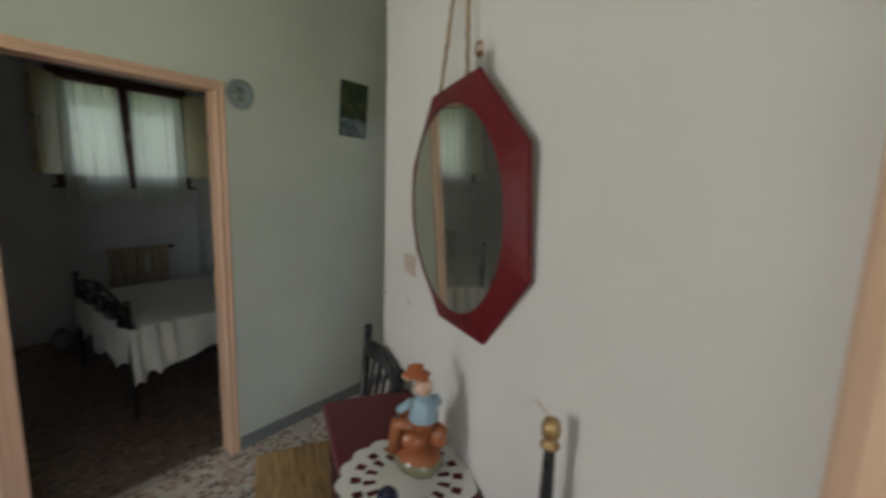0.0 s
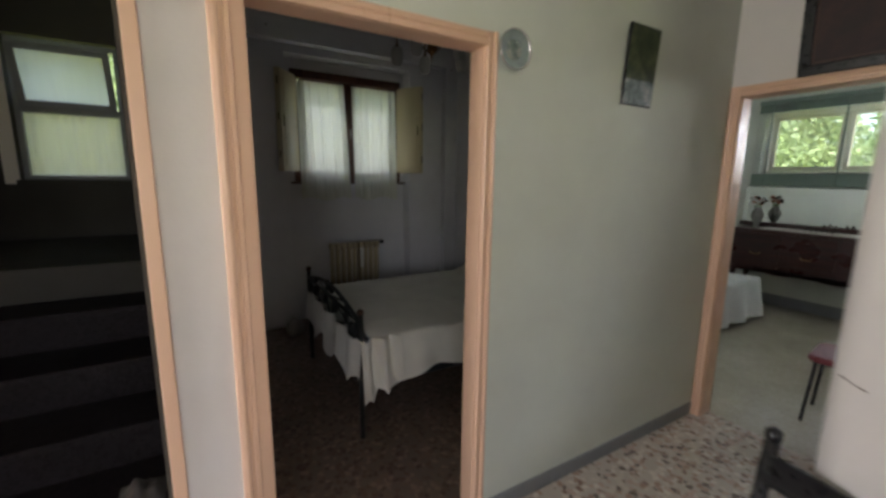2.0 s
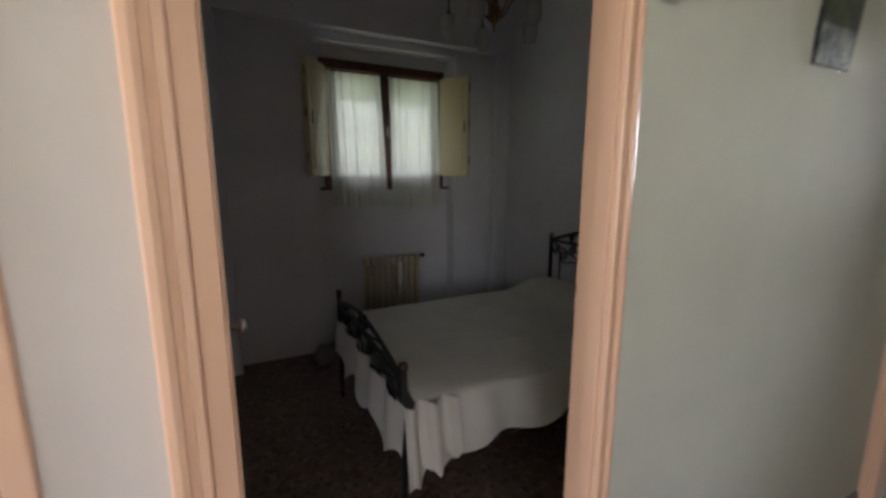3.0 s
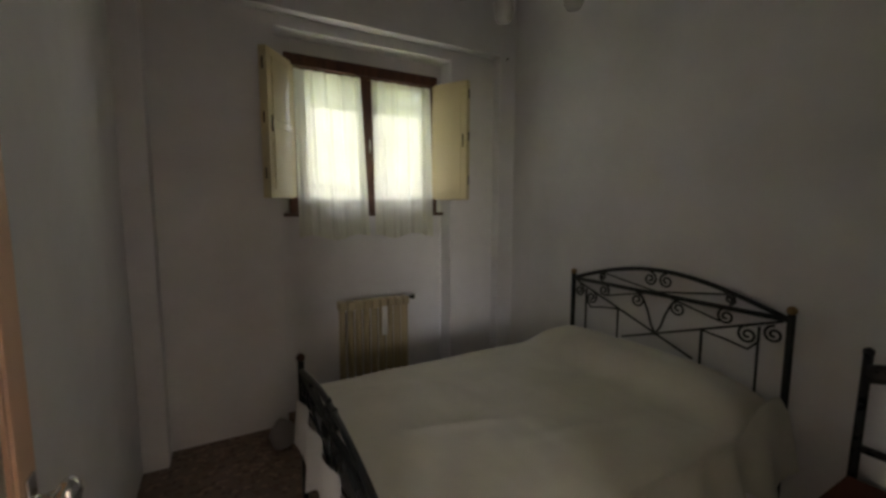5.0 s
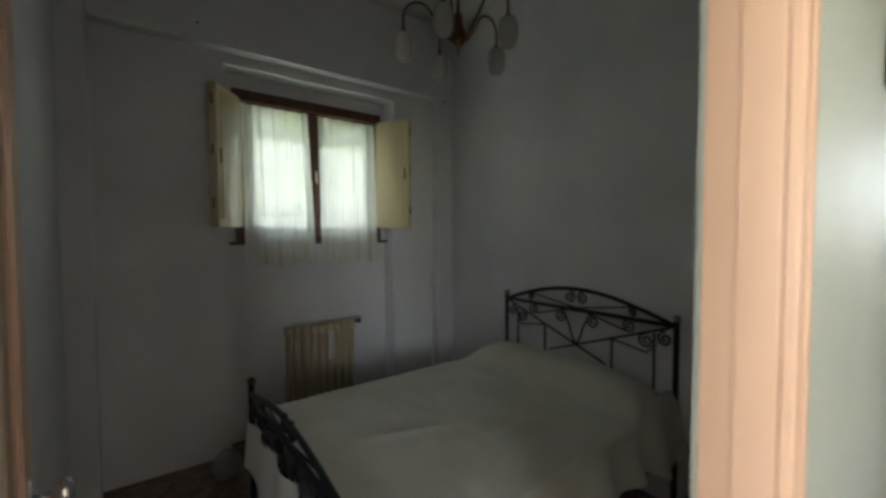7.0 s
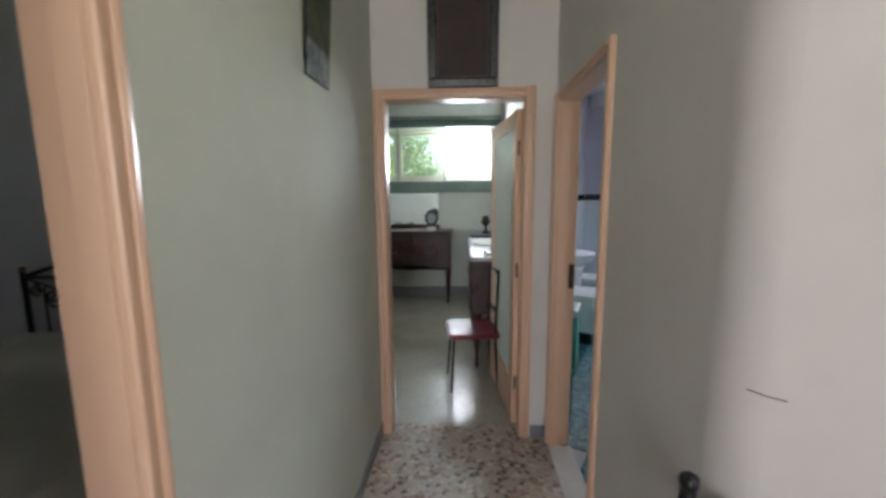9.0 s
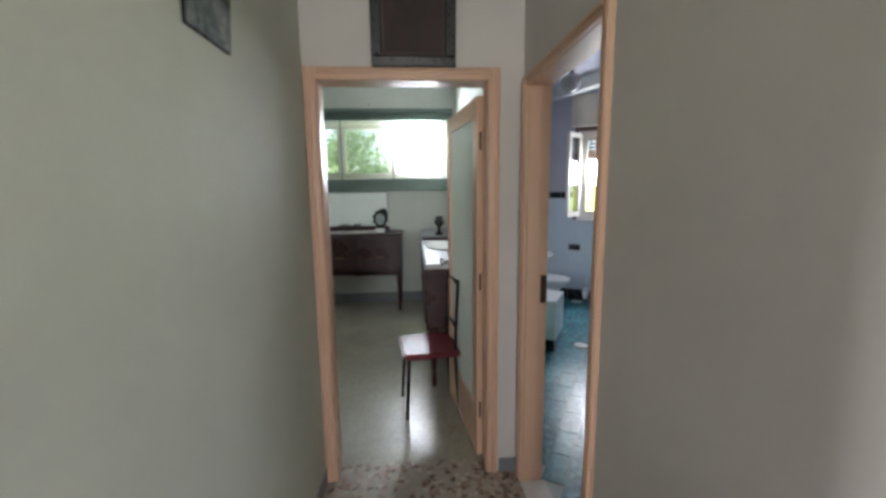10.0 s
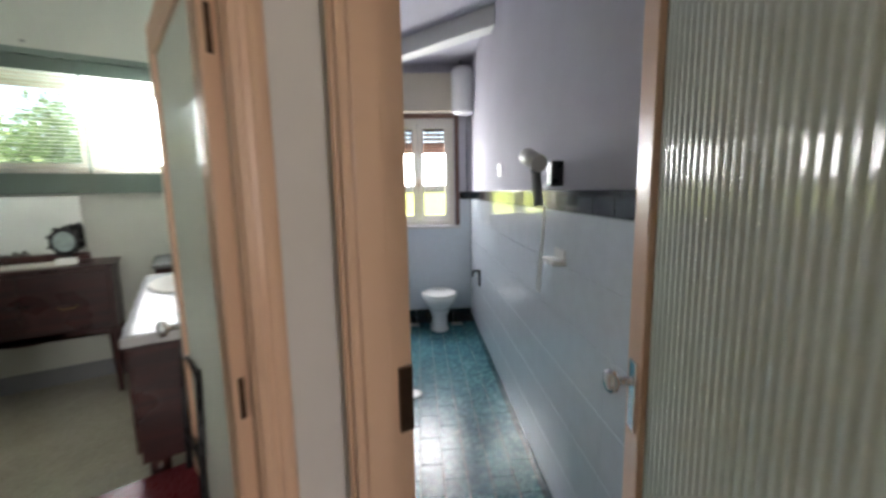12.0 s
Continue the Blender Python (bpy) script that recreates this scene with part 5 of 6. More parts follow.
for i in range(5):
    a = radians(19 + 72 * i)
    c, s = math.cos(a), math.sin(a)
    pts = [(r * c, r * s, LZ + z) for r, z in ((0.022, 0.005), (0.06, 0.04), (0.1, 0.095), *((0.18 + 0.06 * math.cos(radians(q)), 0.115 + 0.06 * math.sin(radians(q))) for q in range(150, -1, -25)), (0.24, 0.06))]
    arm = part("arm", made(tube, pts, 0.006, 8), M_COPPER, cha)
    part("shade", made(lathe, [(0.014, 0.045), (0.03, 0.038), (0.038, 0.018), (0.041, -0.02), (0.038, -0.052), (0.028, -0.072), (0.012, -0.078)], 18, pose(0.24 * c, 0.24 * s, LZ)), M_OPAL, arm, "opal white glass shade")
    part("socket", made(lathe, [(0.02, 0.044), (0.012, 0.054), (0.006, 0.07)], 12, pose(0.24 * c, 0.24 * s, LZ)), M_COPPER, arm)
for y, z in ((1.62, 2.78), (-0.35, 2.9)):
    single("nail", made(lathe, [(0.004, 0), (0.004, 0.02), (0.008, 0.021), (0.008, 0.025)], 8, pose(0, 0, 0, 0, 90, 0)), M_DARKMETAL, "small dark nail in the wall", "nail", m=pose(-2.9, y, z))
slat_chair(pose(-0.385, 1.63, 0, 0, 0, 0), 0.4, 0.4, 0.46, 1.0, "dark wooden bedroom chair against the wall with a brown cushion", cloth("rust_brown_cloth", (0.16, 0.05, 0.02)), 3)

# ---- end room ----
dr = thing("dressing_table", pose(-1.2, 4.84, 0), "dark mahogany dressing table with a shaped apron and tapered legs", "dresser")
W = 1.53
part("top", boxes(((-0.02, -0.02, 0.975), (W + 0.02, 0.44, 1.0)), bevel=0.008), M_MAHOG, dr)
part("carcass", boxes(((0.0, 0.012, 0.5), (W, 0.43, 0.975)), bevel=0.004), M_MAHOG, dr)
for i, (a, b) in enumerate(((0.03, 0.5), (0.52, 1.01), (1.03, 1.5))):
    z0 = 0.53 if i != 1 else 0.6
    d_ = part("drawer_front", boxes(((a, -0.004, z0), (b, 0.016, 0.955)), bevel=0.006), M_MAHOG, dr)
    part("drawer_pull", made(tube, [((a + b) / 2 - 0.05, -0.004, 0.72), ((a + b) / 2 - 0.04, -0.025, 0.705), ((a + b) / 2 + 0.04, -0.025, 0.705), ((a + b) / 2 + 0.05, -0.004, 0.72)], 0.005, 6), M_BRASS, d_)
ap = [(0, 0.5)] + [(W * i / 30, 0.5 - 0.06 * abs(math.cos(3 * math.pi * i / 30)) ** 0.7 + 0.03) for i in range(31)] + [(W, 0.5)]
bm = bmesh.new()
prism(bm, [(x, z) for x, z in ap], 0, 0.02, Matrix(((1, 0, 0, 0), (0, 0, 1, 0), (0, 1, 0, 0), (0, 0, 0, 1))))
part("apron", bm, M_MAHOG, dr)
for x in (0.035, W - 0.035):
    for y in (0.035, 0.4):
        part("leg", made(lathe, [(0.014, 0), (0.018, 0.02), (0.016, 0.05), (0.032, 0.42), (0.034, 0.52)], 12, pose(x, y, 0)), M_MAHOG, dr)
dm = thing("dresser_mirror", pose(-0.57, 5.24, 1.0), "wide frameless mirror standing on the dressing table", "mirror")
part("glass", boxes(((-0.72, 0.0, 0.06), (0.72, 0.006, 0.5)), bevel=0.0015), M_MIRROR, dm)
part("backing", boxes(((-0.71, 0.008, 0.0), (0.71, 0.03, 0.49)), bevel=0.002), M_MAHOG, dm)
part("lower_rail", boxes(((-0.74, -0.02, 0.0), (0.74, 0.006, 0.058)), bevel=0.004), M_MAHOG, dm)
single("lace_runner", boxes(((-0.95, 4.9, 1.002), (0.1, 5.18, 1.008)), bevel=0.002), M_LACE, "white lace runner on the dressing table", "runner")


def vase(m, label, mat):
    ob = thing("vase", m, label, "vase")
    part("body", made(lathe, [(0.035, 0), (0.04, 0.01), (0.025, 0.035), (0.06, 0.11), (0.072, 0.17), (0.05, 0.22), (0.035, 0.24), (0.045, 0.255)], 20), mat, ob)
    for i in range(14):
        a, r = i * 2.4, 0.03 + 0.055 * ((i * 7) % 10) / 10
        top = (r * math.cos(a), r * math.sin(a), 0.3 + 0.09 * ((i * 3) % 7) / 7)
        part("stem", made(tube, [(0, 0, 0.2), top], 0.002, 5), M_LEAF_DARK, ob)
        part("blossom", made(ball, top, 0.026, None, 1, (1, 1, 0.7)), (M_RUSTFLOWER, M_LACE, M_DARKLEAF)[i % 3], ob)
    return ob


M_GREYCHINA = glaze("grey_china_glaze", (0.2, 0.2, 0.18), 0.2, 0.2, 20)
M_RUSTFLOWER = cloth("rust_petals", (0.3, 0.07, 0.03))
vase(pose(-1.03, 5.0, 1.0), "grey china vase of dried rust and white flowers", M_GREYCHINA)
bm = bmesh.new()
for i in range(6):
    tube(bm, [(0.05 * i - 0.12, 0.02 * math.sin(i), 0.01), (0.05 * i - 0.1, 0.02 * math.cos(i * 2), 0.05 + 0.015 * math.sin(i * 1.7)), (0.05 * i - 0.07, 0.0, 0.02)], 0.012, 6)
single("ornament", bm, M_DARKLEAF, "small dark branch-like ornament on the dressing table", "ornament", m=pose(-0.42, 4.98, 1.009))
ck = thing("standing_mirror", pose(0.07, 4.98, 1.0), "small oval table mirror in a dark ornate frame", "mirror")
part("base", boxes(((-0.06, -0.035, 0), (0.06, 0.035, 0.05)), bevel=0.008), M_PORCELAIN, ck, "white china base")
part("frame", made(lathe, [(0.06, -0.012), (0.085, -0.01), (0.09, 0.0), (0.085, 0.01), (0.06, 0.012)], 24, pose(0, 0, 0.17, 90, 0, 0), 0.95, 1.15), M_BLACK, ck)
part("glass", made(lathe, [(0.064, -0.0135), (0.064, -0.0125)], 24, pose(0, -0.001, 0.17, 90, 0, 0) @ Matrix.Scale(-1, 4, (0, 0, 1)), 0.95, 1.15), M_PLATE, ck)
for i in range(9):
    a = i * math.pi / 4.5
    part("scroll", made(ball, (0.088 * math.cos(a), 0, 0.17 + 0.105 * math.sin(a)), 0.016, None, 1), M_BLACK, ck)

cab = thing("sideboard", pose(0.585, 2.77, 0), "dark red wooden sideboard on short turned legs", "cabinet")
part("body", boxes(((0, 0, 0.5), (0.46, 1.38, 0.985)), bevel=0.006), M_MAHOG, cab)
for a, b in ((0.03, 0.68), (0.7, 1.35)):
    d_ = part("door", boxes(((-0.014, a, 0.53), (0.004, b, 0.95)), bevel=0.004), M_MAHOG, cab)
    part("knob", made(ball, (-0.022, b - 0.06 if a < 0.1 else a + 0.06, 0.75), 0.012, None, 1), M_BRASS, d_)
for x in (0.05, 0.41):
    for y in (0.05, 1.33):
        part("leg", made(lathe, [(0.018, 0), (0.022, 0.03), (0.016, 0.12), (0.03, 0.25), (0.02, 0.36), (0.034, 0.42), (0.034, 0.505)], 14, pose(x, y, 0)), M_MAHOG, cab)
tc = thing("table_cover", pose(0.585, 2.77, 0.985), "grey-white cloth on the sideboard with a scalloped lace mat", "tablecloth")


def cover_fn(u, v):
    d = 0.21 * u / 0.35 if u < 0.35 else 0.0
    x = -0.018 + (0.46 * (u - 0.35) / 0.65 if u > 0.35 else 0)
    z = 0.006 if u > 0.35 else 0.006 - 0.03 * (0.35 - u) / 0.35
    return Vector((x + 0.003 * math.sin(v * 40), -0.012 + 1.4 * v, z))


part("cloth", made(sheet, 20, 40, cover_fn, 0.004), M_GREYCOVER, tc)
part("front_drop", made(sheet, 16, 6, lambda u, v: Vector((-0.018 + 0.478 * u, -0.015 - 0.004 * math.sin(u * 25), 0.008 - 0.035 * v)), 0.003), M_SATIN, tc)
part("lace_mat", made(prism, [((0.17 + 0.012 * abs(math.sin(i * math.pi / 4))) * math.cos(2 * math.pi * i / 64), (0.3 + 0.015 * abs(math.sin(i * math.pi / 4))) * math.sin(2 * math.pi * i / 64)) for i in range(64)], 0.013, 0.018, pose(0.2, 0.95, 0)), M_LACE, tc)

cc = thing("corner_cabinet", pose(0.6, 4.62, 0), "low dark wooden cabinet in the room corner", "cabinet")
part("body", boxes(((0, 0, 0.06), (0.45, 0.6, 0.96)), bevel=0.006), M_MAHOG, cc)
part("plinth", boxes(((0.02, 0.02, 0), (0.43, 0.58, 0.062))), M_BLACK, cc)
part("top", boxes(((-0.015, -0.015, 0.958), (0.46, 0.61, 0.985)), bevel=0.006), M_GREYBASE, cc)
single("statuette", made(lathe, [(0.045, 0), (0.045, 0.02), (0.022, 0.035), (0.018, 0.08), (0.03, 0.11), (0.055, 0.13), (0.06, 0.165), (0.04, 0.19), (0.05, 0.215), (0.02, 0.23)], 16, None, 1.0, 0.7), M_DARKLEAF, "small dark bronze-coloured statuette", "statuette", m=pose(0.8, 4.72, 0.985))

ch = thing("chair", pose(0.59, 2.545, 0, 0, 0, -83), "metal chair with a wine red vinyl seat beside the door", "chair")
# local: x across, y towards the back
hw, bd = 0.17, 0.19


def seat_outline():
    pts = []
    for cx, cy, a0 in ((0.15, -0.17, -90), (0.17, 0.16, 0), (-0.17, 0.16, 90), (-0.15, -0.17, 180)):
        for k in range(5):
            a = radians(a0 + 22.5 * k)
            pts.append((cx + 0.035 * math.cos(a), cy + 0.035 * math.sin(a)))
    return pts


bm = bmesh.new()
prism(bm, seat_outline(), 0.43, 0.47)
bmesh.ops.bevel(bm, geom=[e for e in bm.edges if abs(e.verts[0].co.z - e.verts[1].co.z) < 1e-4], offset=0.014, segments=3, affect="EDGES")
part("seat", bm, M_REDVINYL, ch, "wine red vinyl padded seat")
part("seat_frame", boxes(((-0.16, -0.17, 0.415), (0.16, 0.17, 0.431)), bevel=0.003), M_BLACK, ch)
for x in (-0.15, 0.15):
    part("front_leg", made(tube, [(x, -0.16, 0.42), (x * 1.08, -0.185, 0.0)], 0.011, 8), M_BLACK, ch)
    part("back_leg", made(tube, [(x * 1.05, 0.18, 0.0), (x, 0.155, 0.42), (x, 0.16, 0.6), (x, 0.178, 0.95)], 0.011, 8), M_BLACK, ch)
part("back_rail", made(tube, [(-0.15, 0.16, 0.62), (0.0, 0.164, 0.625), (0.15, 0.16, 0.62)], 0.009, 8), M_BLACK, ch)
part("back_rail", made(tube, [(-0.15, 0.176, 0.92), (0.0, 0.179, 0.925), (0.15, 0.176, 0.92)], 0.01, 8), M_BLACK, ch)

b2 = thing("bed", pose(0, 0, 0), "bed under a white satin cover in the end room", "bed")
part("base", boxes(((-2.3, 2.7, 0.12), (-0.72, 4.3, 0.3)), bevel=0.01), M_MAHOG, b2)
for x in (-2.2, -0.8):
    for y in (2.8, 4.2):
        part("leg", made(tube, [(x, y, 0), (x, y, 0.14)], 0.03, 10), M_MAHOG, b2)
part("mattress", boxes(((-2.3, 2.68, 0.3), (-0.7, 4.32, 0.49)), bevel=0.05), M_SATIN, b2)


def satin_fn(u, v):
    y = 2.64 + 1.72 * v
    n1 = noise.noise((u * 6, v * 7, 4.2))
    if u > 0.72:
        k = (u - 0.72) / 0.28
        return Vector((-0.66 + 0.07 * k + 0.03 * k * math.sin(v * 28), y, 0.5 - 0.4 * k))
    return Vector((-2.35 + 1.69 * u / 0.72, y, 0.515 + 0.02 * n1 - 0.012 * math.exp(-(0.72 - u) * 40)))


part("cover", made(sheet, 50, 50, satin_fn), M_SATIN, b2, "white satin bed cover")
single("wall_hook", made(ball, (0, 0, 0), 0.014, None, 2), M_CHROME, "small shiny wall hook", "hook", m=pose(-0.05, 5.287, 2.62))

# ---- bathroom ----
MR = along(bath(0.757, 0.0), bath(0.757, 5.0))[0]      # x along the tiled wall, y into the room
tiles_r = single("wall_tiles", boxes(((1.05, 0.001, 0.1), (5.745, 0.009, 1.39))), M_GROUT, "pale blue-white glazed wall tiles", "tiles", kind="structure", m=MR)
MF = MB
tiles_f = single("wall_tiles", boxes(((0.013, 0.001, 0.16), (0.13, 0.012, 1.39)), ((0.13, 0.001, 0.16), (1.02, 0.012, 1.075)), ((1.02, 0.001, 0.16), (1.47, 0.012, 1.39)), bevel=0.001), M_TILEWHITE, "pale blue-white glazed wall tiles", "tiles", kind="structure", m=MF)
ML = along(bath(-0.72, 5.75), bath(-0.72, 3.6))[0]
tiles_l = single("wall_tiles", boxes(((0.013, 0.001, 0.1), (2.15, 0.012, 1.39)), bevel=0.001), M_TILEWHITE, "pale blue-white glazed wall tiles", "tiles", kind="structure", m=ML)


def row(parent, x0, x1, w, z0, z1, mat, name="tile", gap=0.0015, thick=0.014):
    n = max(1, int(round((x1 - x0) / w)))
    w = (x1 - x0) / n
    first = None
    for i in range(n):
        if first is None:
            first = ob = part(name, boxes(((gap, 0.0, z0), (w - gap, thick, z1)), bevel=gap), mat, parent)
        else:
            ob = tagged(new(name, first.data))
            ob.parent = parent
        ob.matrix_local = pose(x0 + i * w, 0.001, 0)


row(tiles_r, 1.05, 5.745, 0.15, 1.392, 1.475, M_TILEBLACK, "border_tile")
row(tiles_r, 1.05, 5.745, 0.2, 0.0, 0.099, M_TILEBLACK, "skirting_tile")
for i in range(6):
    row(tiles_r, 1.05, 5.745, 0.235, 0.101 + 0.2148 * i, 0.3142 + 0.2148 * i, M_TILEWHITE, "tile", 0.0007, 0.0125)
row(tiles_f, 0.015, 0.13, 0.15, 1.392, 1.475, M_TILEBLACK, "border_tile")
row(tiles_f, 1.03, 1.46, 0.15, 1.392, 1.475, M_TILEBLACK, "border_tile")
row(tiles_f, 0.015, 1.46, 0.2, 0.0, 0.159, M_TILEBLACK, "skirting_tile")
row(tiles_l, 0.015, 2.15, 0.15, 1.392, 1.475, M_TILEBLACK, "border_tile")
row(tiles_l, 0.015, 2.15, 0.2, 0.0, 0.099, M_TILEBLACK, "skirting_tile")
for x, z in ((0.98, 0.735),):
    single("vent_cover", boxes(((-0.075, 0.012, -0.04), (0.075, 0.022, 0.04)), bevel=0.003), M_TILEBLACK, "black vent cover tile under the window", "vent", m=MF @ pose(x, 0, z))

MT = pose(*bath(0.37, 5.5), 0, 0, 0, -29.7)
wc = thing("toilet", MT, "white china toilet with its lid closed", "toilet")
part("pedestal", made(lathe, [(0.1, 0), (0.105, 0.015), (0.085, 0.05), (0.09, 0.16), (0.14, 0.27), (0.175, 0.35)], 24, pose(0, 0.02, 0), 0.95, 1.2), M_PORCELAIN, wc)
part("bowl", made(lathe, [(0.12, 0.24), (0.175, 0.33), (0.185, 0.37), (0.175, 0.385)], 28, pose(0, 0, 0), 0.98, 1.22), M_PORCELAIN, wc)
part("seat", made(lathe, [(0.18, 0.386), (0.19, 0.392), (0.185, 0.402)], 28, None, 1, 1.22), M_WHITEPLASTIC, wc)
part("lid", made(lathe, [(0.186, 0.404), (0.19, 0.412), (0.17, 0.423), (0.05, 0.428)], 28, None, 1, 1.2), M_WHITEPLASTIC, wc)

bd = thing("bidet", pose(*bath(-0.46, 5.3), 0, 0, 0, -29.7), "white china bidet with a chrome tap", "bidet")
part("pedestal", made(lathe, [(0.09, 0), (0.095, 0.015), (0.075, 0.06), (0.09, 0.18), (0.15, 0.32)], 24, None, 1.2, 0.95), M_PORCELAIN, bd)
part("bowl", made(lathe, [(0.14, 0.28), (0.18, 0.36), (0.185, 0.395), (0.17, 0.4), (0.14, 0.36), (0.05, 0.31)], 28, None, 1.4, 1), M_PORCELAIN, bd)
part("tap", made(tube, [(-0.2, 0, 0.395), (-0.2, 0, 0.46), (-0.14, 0, 0.47), (-0.12, 0, 0.45)], 0.012, 8), M_CHROME, bd)

sink = thing("washbasin", pose(*bath(-0.5, 4.55), 0, 0, 0, -29.7), "white china washbasin on a pedestal", "washbasin")
part("basin", made(lathe, [(0.12, 0.66), (0.2, 0.74), (0.25, 0.8), (0.255, 0.815), (0.235, 0.815), (0.17, 0.76), (0.04, 0.72)], 28, None, 0.85, 1.05), M_PORCELAIN, sink)
part("pedestal", made(lathe, [(0.1, 0), (0.085, 0.04), (0.07, 0.3), (0.085, 0.6), (0.12, 0.68)], 18), M_PORCELAIN, sink)
part("tap", made(tube, [(-0.17, 0, 0.81), (-0.17, 0, 0.92), (-0.12, 0, 0.95), (-0.06, 0, 0.91)], 0.013, 8), M_CHROME, sink)
tub = thing("bathtub", pose(*bath(-0.4, 4.02), 0, 0, 0, -29.7), "small white tiled hip bath with a black base course", "bathtub")
part("surround", boxes(((-0.31, -0.22, 0.12), (0.3, 0.2, 0.5)), bevel=0.008), M_PORCELAIN, tub)
part("base_course", boxes(((-0.31, -0.205, 0), (0.285, 0.19, 0.121))), M_TILEBLACK, tub, "black tiled base")
part("tap", made(tube, [(-0.28, 0.05, 0.5), (-0.28, 0.05, 0.62), (-0.2, 0.05, 0.63)], 0.011, 8), M_CHROME, tub)
bin_ = thing("laundry_bin", pose(1.36, 2.88, 0, 0, 0, -20), "mint green plastic laundry bin with a white lid", "bin")
part("body", boxes(((-0.16, -0.15, 0.0), (0.15, 0.15, 0.5)), bevel=0.02), M_TEAL, bin_)
part("lid", boxes(((-0.165, -0.155, 0.5), (0.155, 0.155, 0.555)), bevel=0.014), M_WHITEPLASTIC, bin_, "white plastic lid")
part("cloth", made(ball, (-0.04, 0.02, 0.565), 0.05, None, 2, (1.3, 1, 0.3)), M_TEAL, bin_)
ring = thing("towel_ring", ML @ pose(0.75, 0.012, 1.1), "chrome towel ring on the tiled wall", "towel ring")
part("boss", made(lathe, [(0.022, 0), (0.02, 0.02), (0.008, 0.03)], 14, pose(0, 0, 0.08, -90, 0, 0)), M_CHROME, ring)
part("ring", made(tube, [(0.085 * math.sin(i * math.pi / 14), 0.03, 0.085 * math.cos(i * math.pi / 14)) for i in range(29)], 0.005, 6), M_CHROME, ring)
brush = thing("toilet_brush", pose(*bath(-0.04, 5.62), 0), "toilet brush standing in a white holder", "brush")
part("holder", made(lathe, [(0.045, 0), (0.05, 0.01), (0.042, 0.22), (0.04, 0.22)], 16), M_CHROME, brush)
part("handle", made(tube, [(0, 0, 0.2), (0, 0, 0.36)], 0.008, 8), M_WHITEPLASTIC, brush)
single("floor_drain", made(lathe, [(0.065, 0.004), (0.065, 0.009), (0.055, 0.012), (0.01, 0.012)], 24), M_WHITEPLASTIC, "round white floor drain cover", "drain", m=pose(2.11, 3.5, 0))
wh = thing("water_heater", MF @ pose(0.09, 0.13, 2.26), "white enamelled electric water heater high in the corner", "water heater")
part("tank", made(lathe, [(0.04, 0), (0.1, 0.008), (0.125, 0.04), (0.128, 0.42), (0.1, 0.47), (0.03, 0.48)], 28), M_PORCELAIN, wh)
part("pipe", made(tube, [(0.03, 0, 0.48), (0.03, 0, 0.538)], 0.012, 8), M_GREYBASE, wh)
part("pipe", made(tube, [(-0.04, 0, 0.0), (-0.04, -0.1, -0.1), (-0.04, -0.1, -0.8)], 0.008, 8), M_CHROME, wh)
hd = thing("hair_dryer", MR @ pose(2.93, 0.012, 1.53), "white wall hair dryer on a black holder with a hanging cord", "hair dryer")
part("holder", boxes(((-0.09, 0, -0.04), (-0.02, 0.05, 0.06)), bevel=0.008), M_BLACK, hd, "black wall holder")
part("body", made(tube, [(-0.06, 0.09, 0.05), (0.06, 0.11, 0.09)], 0.035, 14), M_WHITEPLASTIC, hd)
part("handle", made(tube, [(0.0, 0.09, 0.04), (-0.01, 0.075, -0.12)], 0.02, 10), M_GREYBASE, hd)
part("cord", made(tube, [(-0.01 + 0.1 * math.sin(i * math.pi / 20) * (0.6 if i > 10 else 1), 0.05, -0.12 - 0.38 * math.sin(i * math.pi / 20)) for i in range(21)], 0.005, 6), M_WHITEPLASTIC, hd)
single("socket_outlet", boxes(((-0.03, 0, -0.045), (0.03, 0.01, 0.045)), bevel=0.003), M_WHITEPLASTIC, "white wall socket above the tiles", "socket", m=MR @ pose(4.15, 0, 1.62))
bh_ = thing("wall_bracket", MR @ pose(5.09, 0.012, 0.66), "black paper roll bracket on the tiles", "bracket")
part("plate", boxes(((-0.05, 0, -0.09), (0.05, 0.016, 0.07)), bevel=0.006), M_BLACK, bh_)
part("arm", made(tube, [(0, 0.01, 0.05), (0, 0.06, 0.06), (0, 0.07, 0.0)], 0.012, 8), M_BLACK, bh_)
dl = thing("shelf", MR @ pose(2.86, 0.012, 1.2), "small white soap dish on the tiles", "soap dish")
part("dish", boxes(((-0.07, 0, -0.02), (0.07, 0.06, 0.0)), bevel=0.006), M_PORCELAIN, dl)
part("back", boxes(((-0.06, 0.0, 0.001), (0.06, 0.008, 0.04)), bevel=0.003), M_PORCELAIN, dl)
bl = thing("pendant_lamp", pose(1.907, 3.477, 0), "opal glass globe lamp hanging in the bathroom", "lamp")
part("rod", made(tube, [(0, 0, 2.6), (0, 0, 2.8)], 0.008, 8), M_CHROME, bl)
part("holder", made(lathe, [(0.02, 2.54), (0.03, 2.56), (0.03, 2.6), (0.01, 2.63)], 16), M_BLACK, bl)
part("globe", made(ball, (0, 0, 2.46), 0.09, None, 3, (1, 1, 0.9)), M_OPAL, bl)

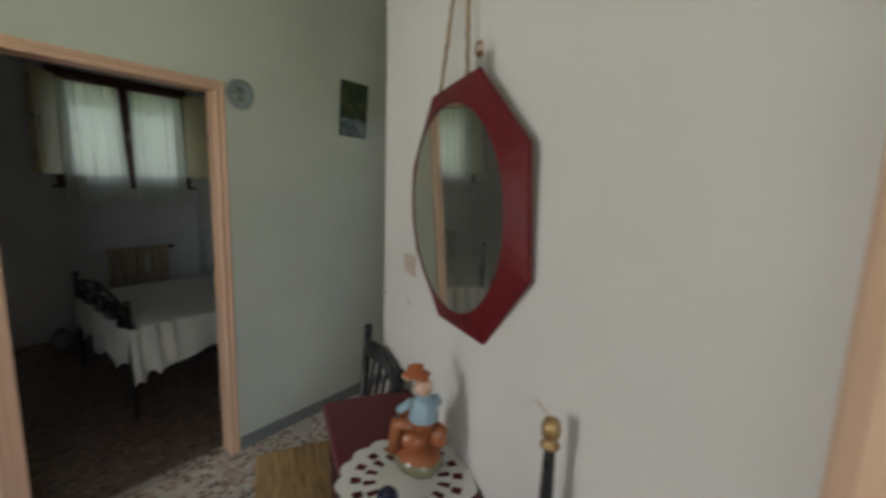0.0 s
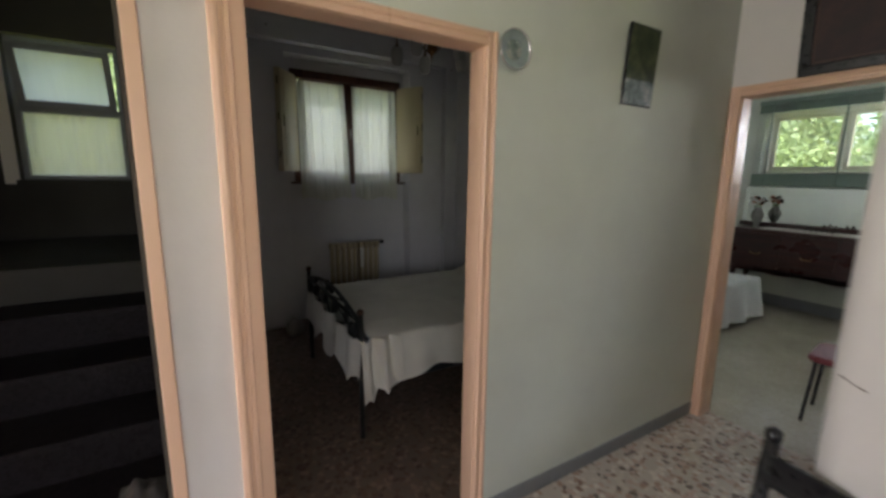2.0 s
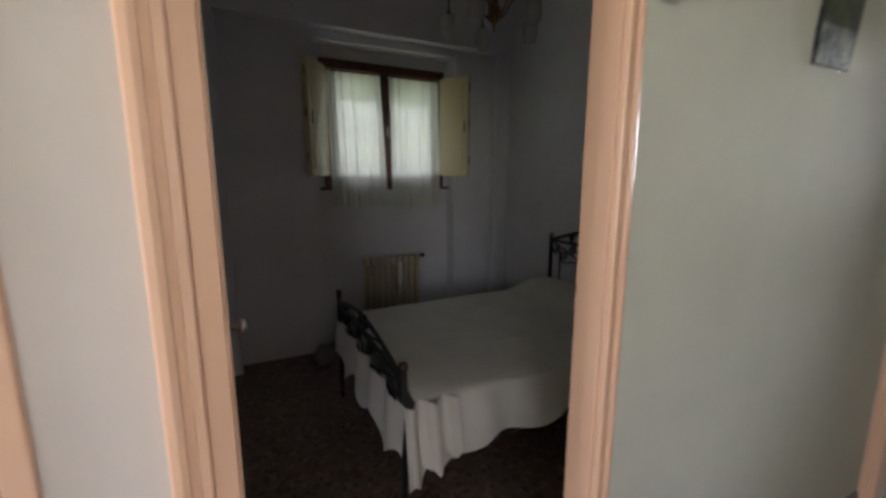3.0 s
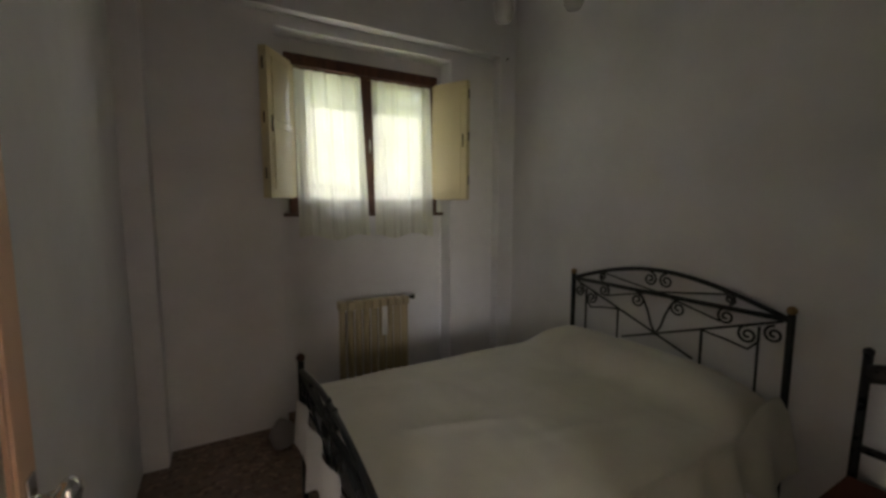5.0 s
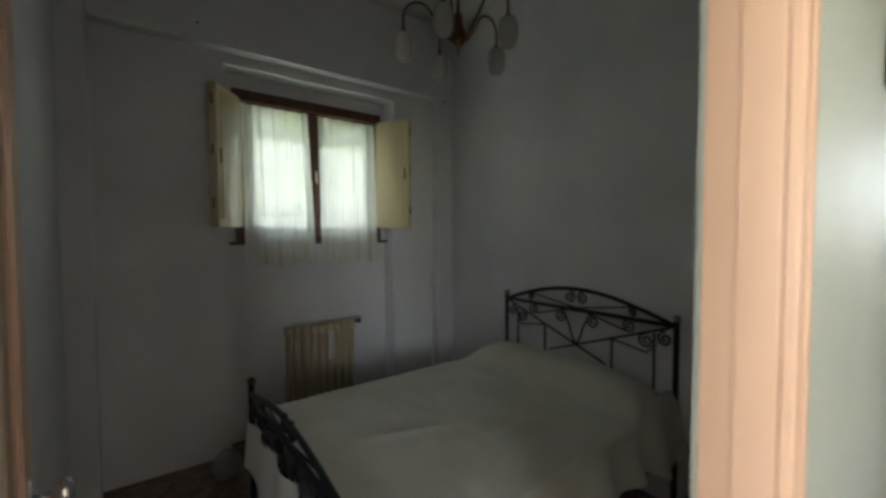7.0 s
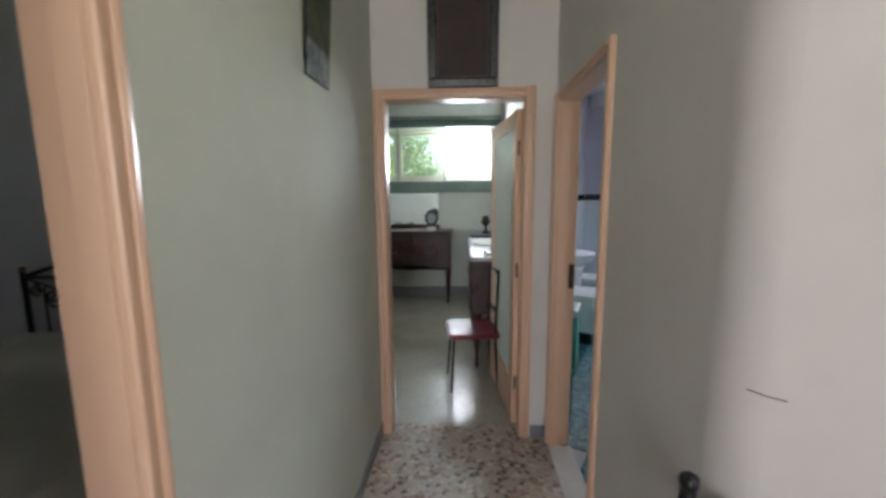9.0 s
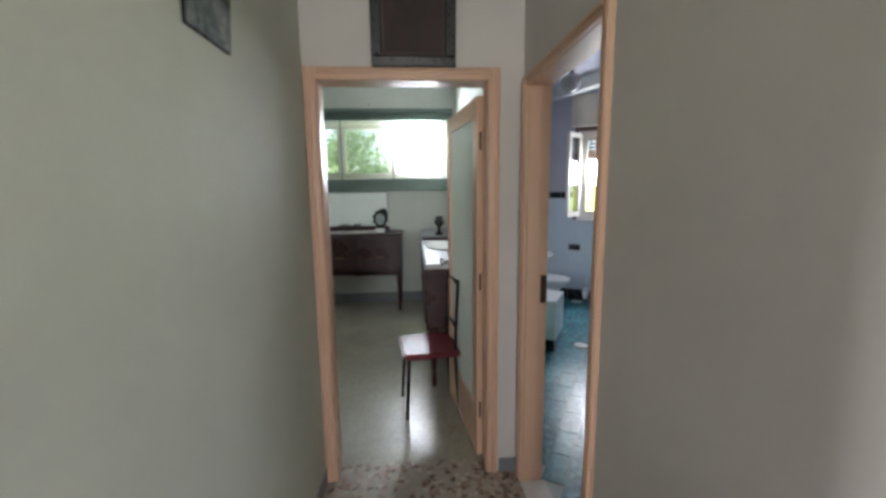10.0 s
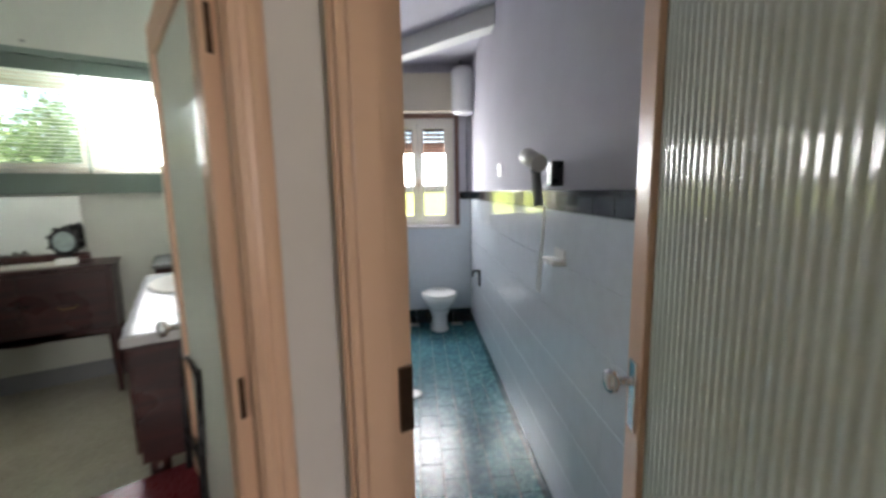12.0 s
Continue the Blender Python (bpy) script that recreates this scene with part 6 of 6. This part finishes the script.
# ---- outdoors ----
def tree(m, seed, h, spread, leaf, count, size, label):
    rnd = np.random.RandomState(seed)
    ob = thing("tree", m, label, "tree", "trees behind the house")
    bm = bmesh.new()
    tube(bm, [(0, 0, -0.1), (0.05, 0.02, h * 0.25), (-0.05, 0.05, h * 0.5), (0, 0, h * 0.8)], 0.16, 10, None, 0.05)
    trunk = part("trunk", bm, M_BARK, ob)
    tips = []
    for i in range(11):
        a, z = i * 2.4, h * (0.3 + 0.055 * i)
        r = spread * (0.55 + 0.45 * rnd.rand()) * math.sin(math.pi * min(0.95, 0.25 + z / h * 0.72))
        tip = Vector((r * math.cos(a), r * math.sin(a), z + 0.25 * h * rnd.rand()))
        part("limb", made(tube, [(0, 0, z * 0.9), tuple(tip * 0.5 + Vector((0, 0, z * 0.5))), tuple(tip)], 0.05, 6, None, 0.015), M_BARK, trunk)
        tips += [tip, tip * 0.65 + Vector((0, 0, z * 0.35))]
    tips.append(Vector((0, 0, h * 0.95)))
    c = np.array([tips[i] for i in rnd.randint(0, len(tips), count)]) + rnd.normal(0, spread * 0.2, (count, 3))
    d1, d2 = rnd.normal(0, 1, (count, 3)), rnd.normal(0, 1, (count, 3))
    d1 /= np.linalg.norm(d1, axis=1)[:, None]
    d2 -= (d1 * d2).sum(1)[:, None] * d1
    d2 /= np.linalg.norm(d2, axis=1)[:, None]
    s = size * (0.6 + 0.8 * rnd.rand(count, 1))
    v = np.stack([c - d1 * s, c - d2 * s * 0.5, c + d1 * s, c + d2 * s * 0.5], 1).reshape(-1, 3)
    me = bpy.data.meshes.new("crown")
    me.from_pydata(v.tolist(), [], np.arange(count * 4).reshape(-1, 4).tolist())
    me.materials.append(leaf)
    crown = new("crown", me)
    crown.parent = ob
    return ob


t1 = tree(pose(-4.0, 15.0, -0.35), 3, 4.0, 2.0, M_LEAF, 6000, 0.1, "bright green broadleaf tree behind the house")
copy_thing(t1, pose(-8.5, 18.0, -0.35, 0, 0, 70))
copy_thing(t1, pose(-7.5, 1.6, -0.35, 0, 0, 140))
copy_thing(t1, pose(-8.6, -1.6, -0.35, 0, 0, 250))
copy_thing(t1, pose(-8.0, 4.6, -0.35, 0, 0, 30))
t2 = tree(pose(-2.6, 20.0, -0.35), 8, 4.2, 2.2, M_LEAF_DARK, 6000, 0.11, "darker green tree at the garden's edge")
copy_thing(t2, pose(-10.0, 10.0, -0.35, 0, 0, 90))
copy_thing(t2, pose(-11.0, 0.5, -0.35, 0, 0, 200))

# ---- tiled bathroom floor ----
floor_b = bpy.data.objects["floor_bathroom"]
first = None
TW, TL = 0.122, 0.245
for i in range(-6, 7):
    for j in range(0, 25):
        u0 = 0.757 - TW * (i + 7) + 0.0
        v0 = 5.75 - TL * (j + 1) + (TL / 2 if i % 2 else 0)
        p = Vector(bath(u0 + TW / 2, v0 + TL / 2))
        west = 1.17 if p.y < 3.55 else -9
        if u0 < -0.722 or v0 + TL > 5.78 or p.x < west + 0.02 or v0 < 0.9:
            continue
        if first is None:
            ob = first = part("tile", boxes(((-TW / 2 + 0.0012, -TL / 2 + 0.0012, -0.008), (TW / 2 - 0.0012, TL / 2 - 0.0012, 0.001)), bevel=0.001), M_TEALTILE, floor_b)
        else:
            ob = new("tile", first.data)
            ob.parent = floor_b
        ob.matrix_local = pose(p.x, p.y, 0, 0, 0, -29.7)
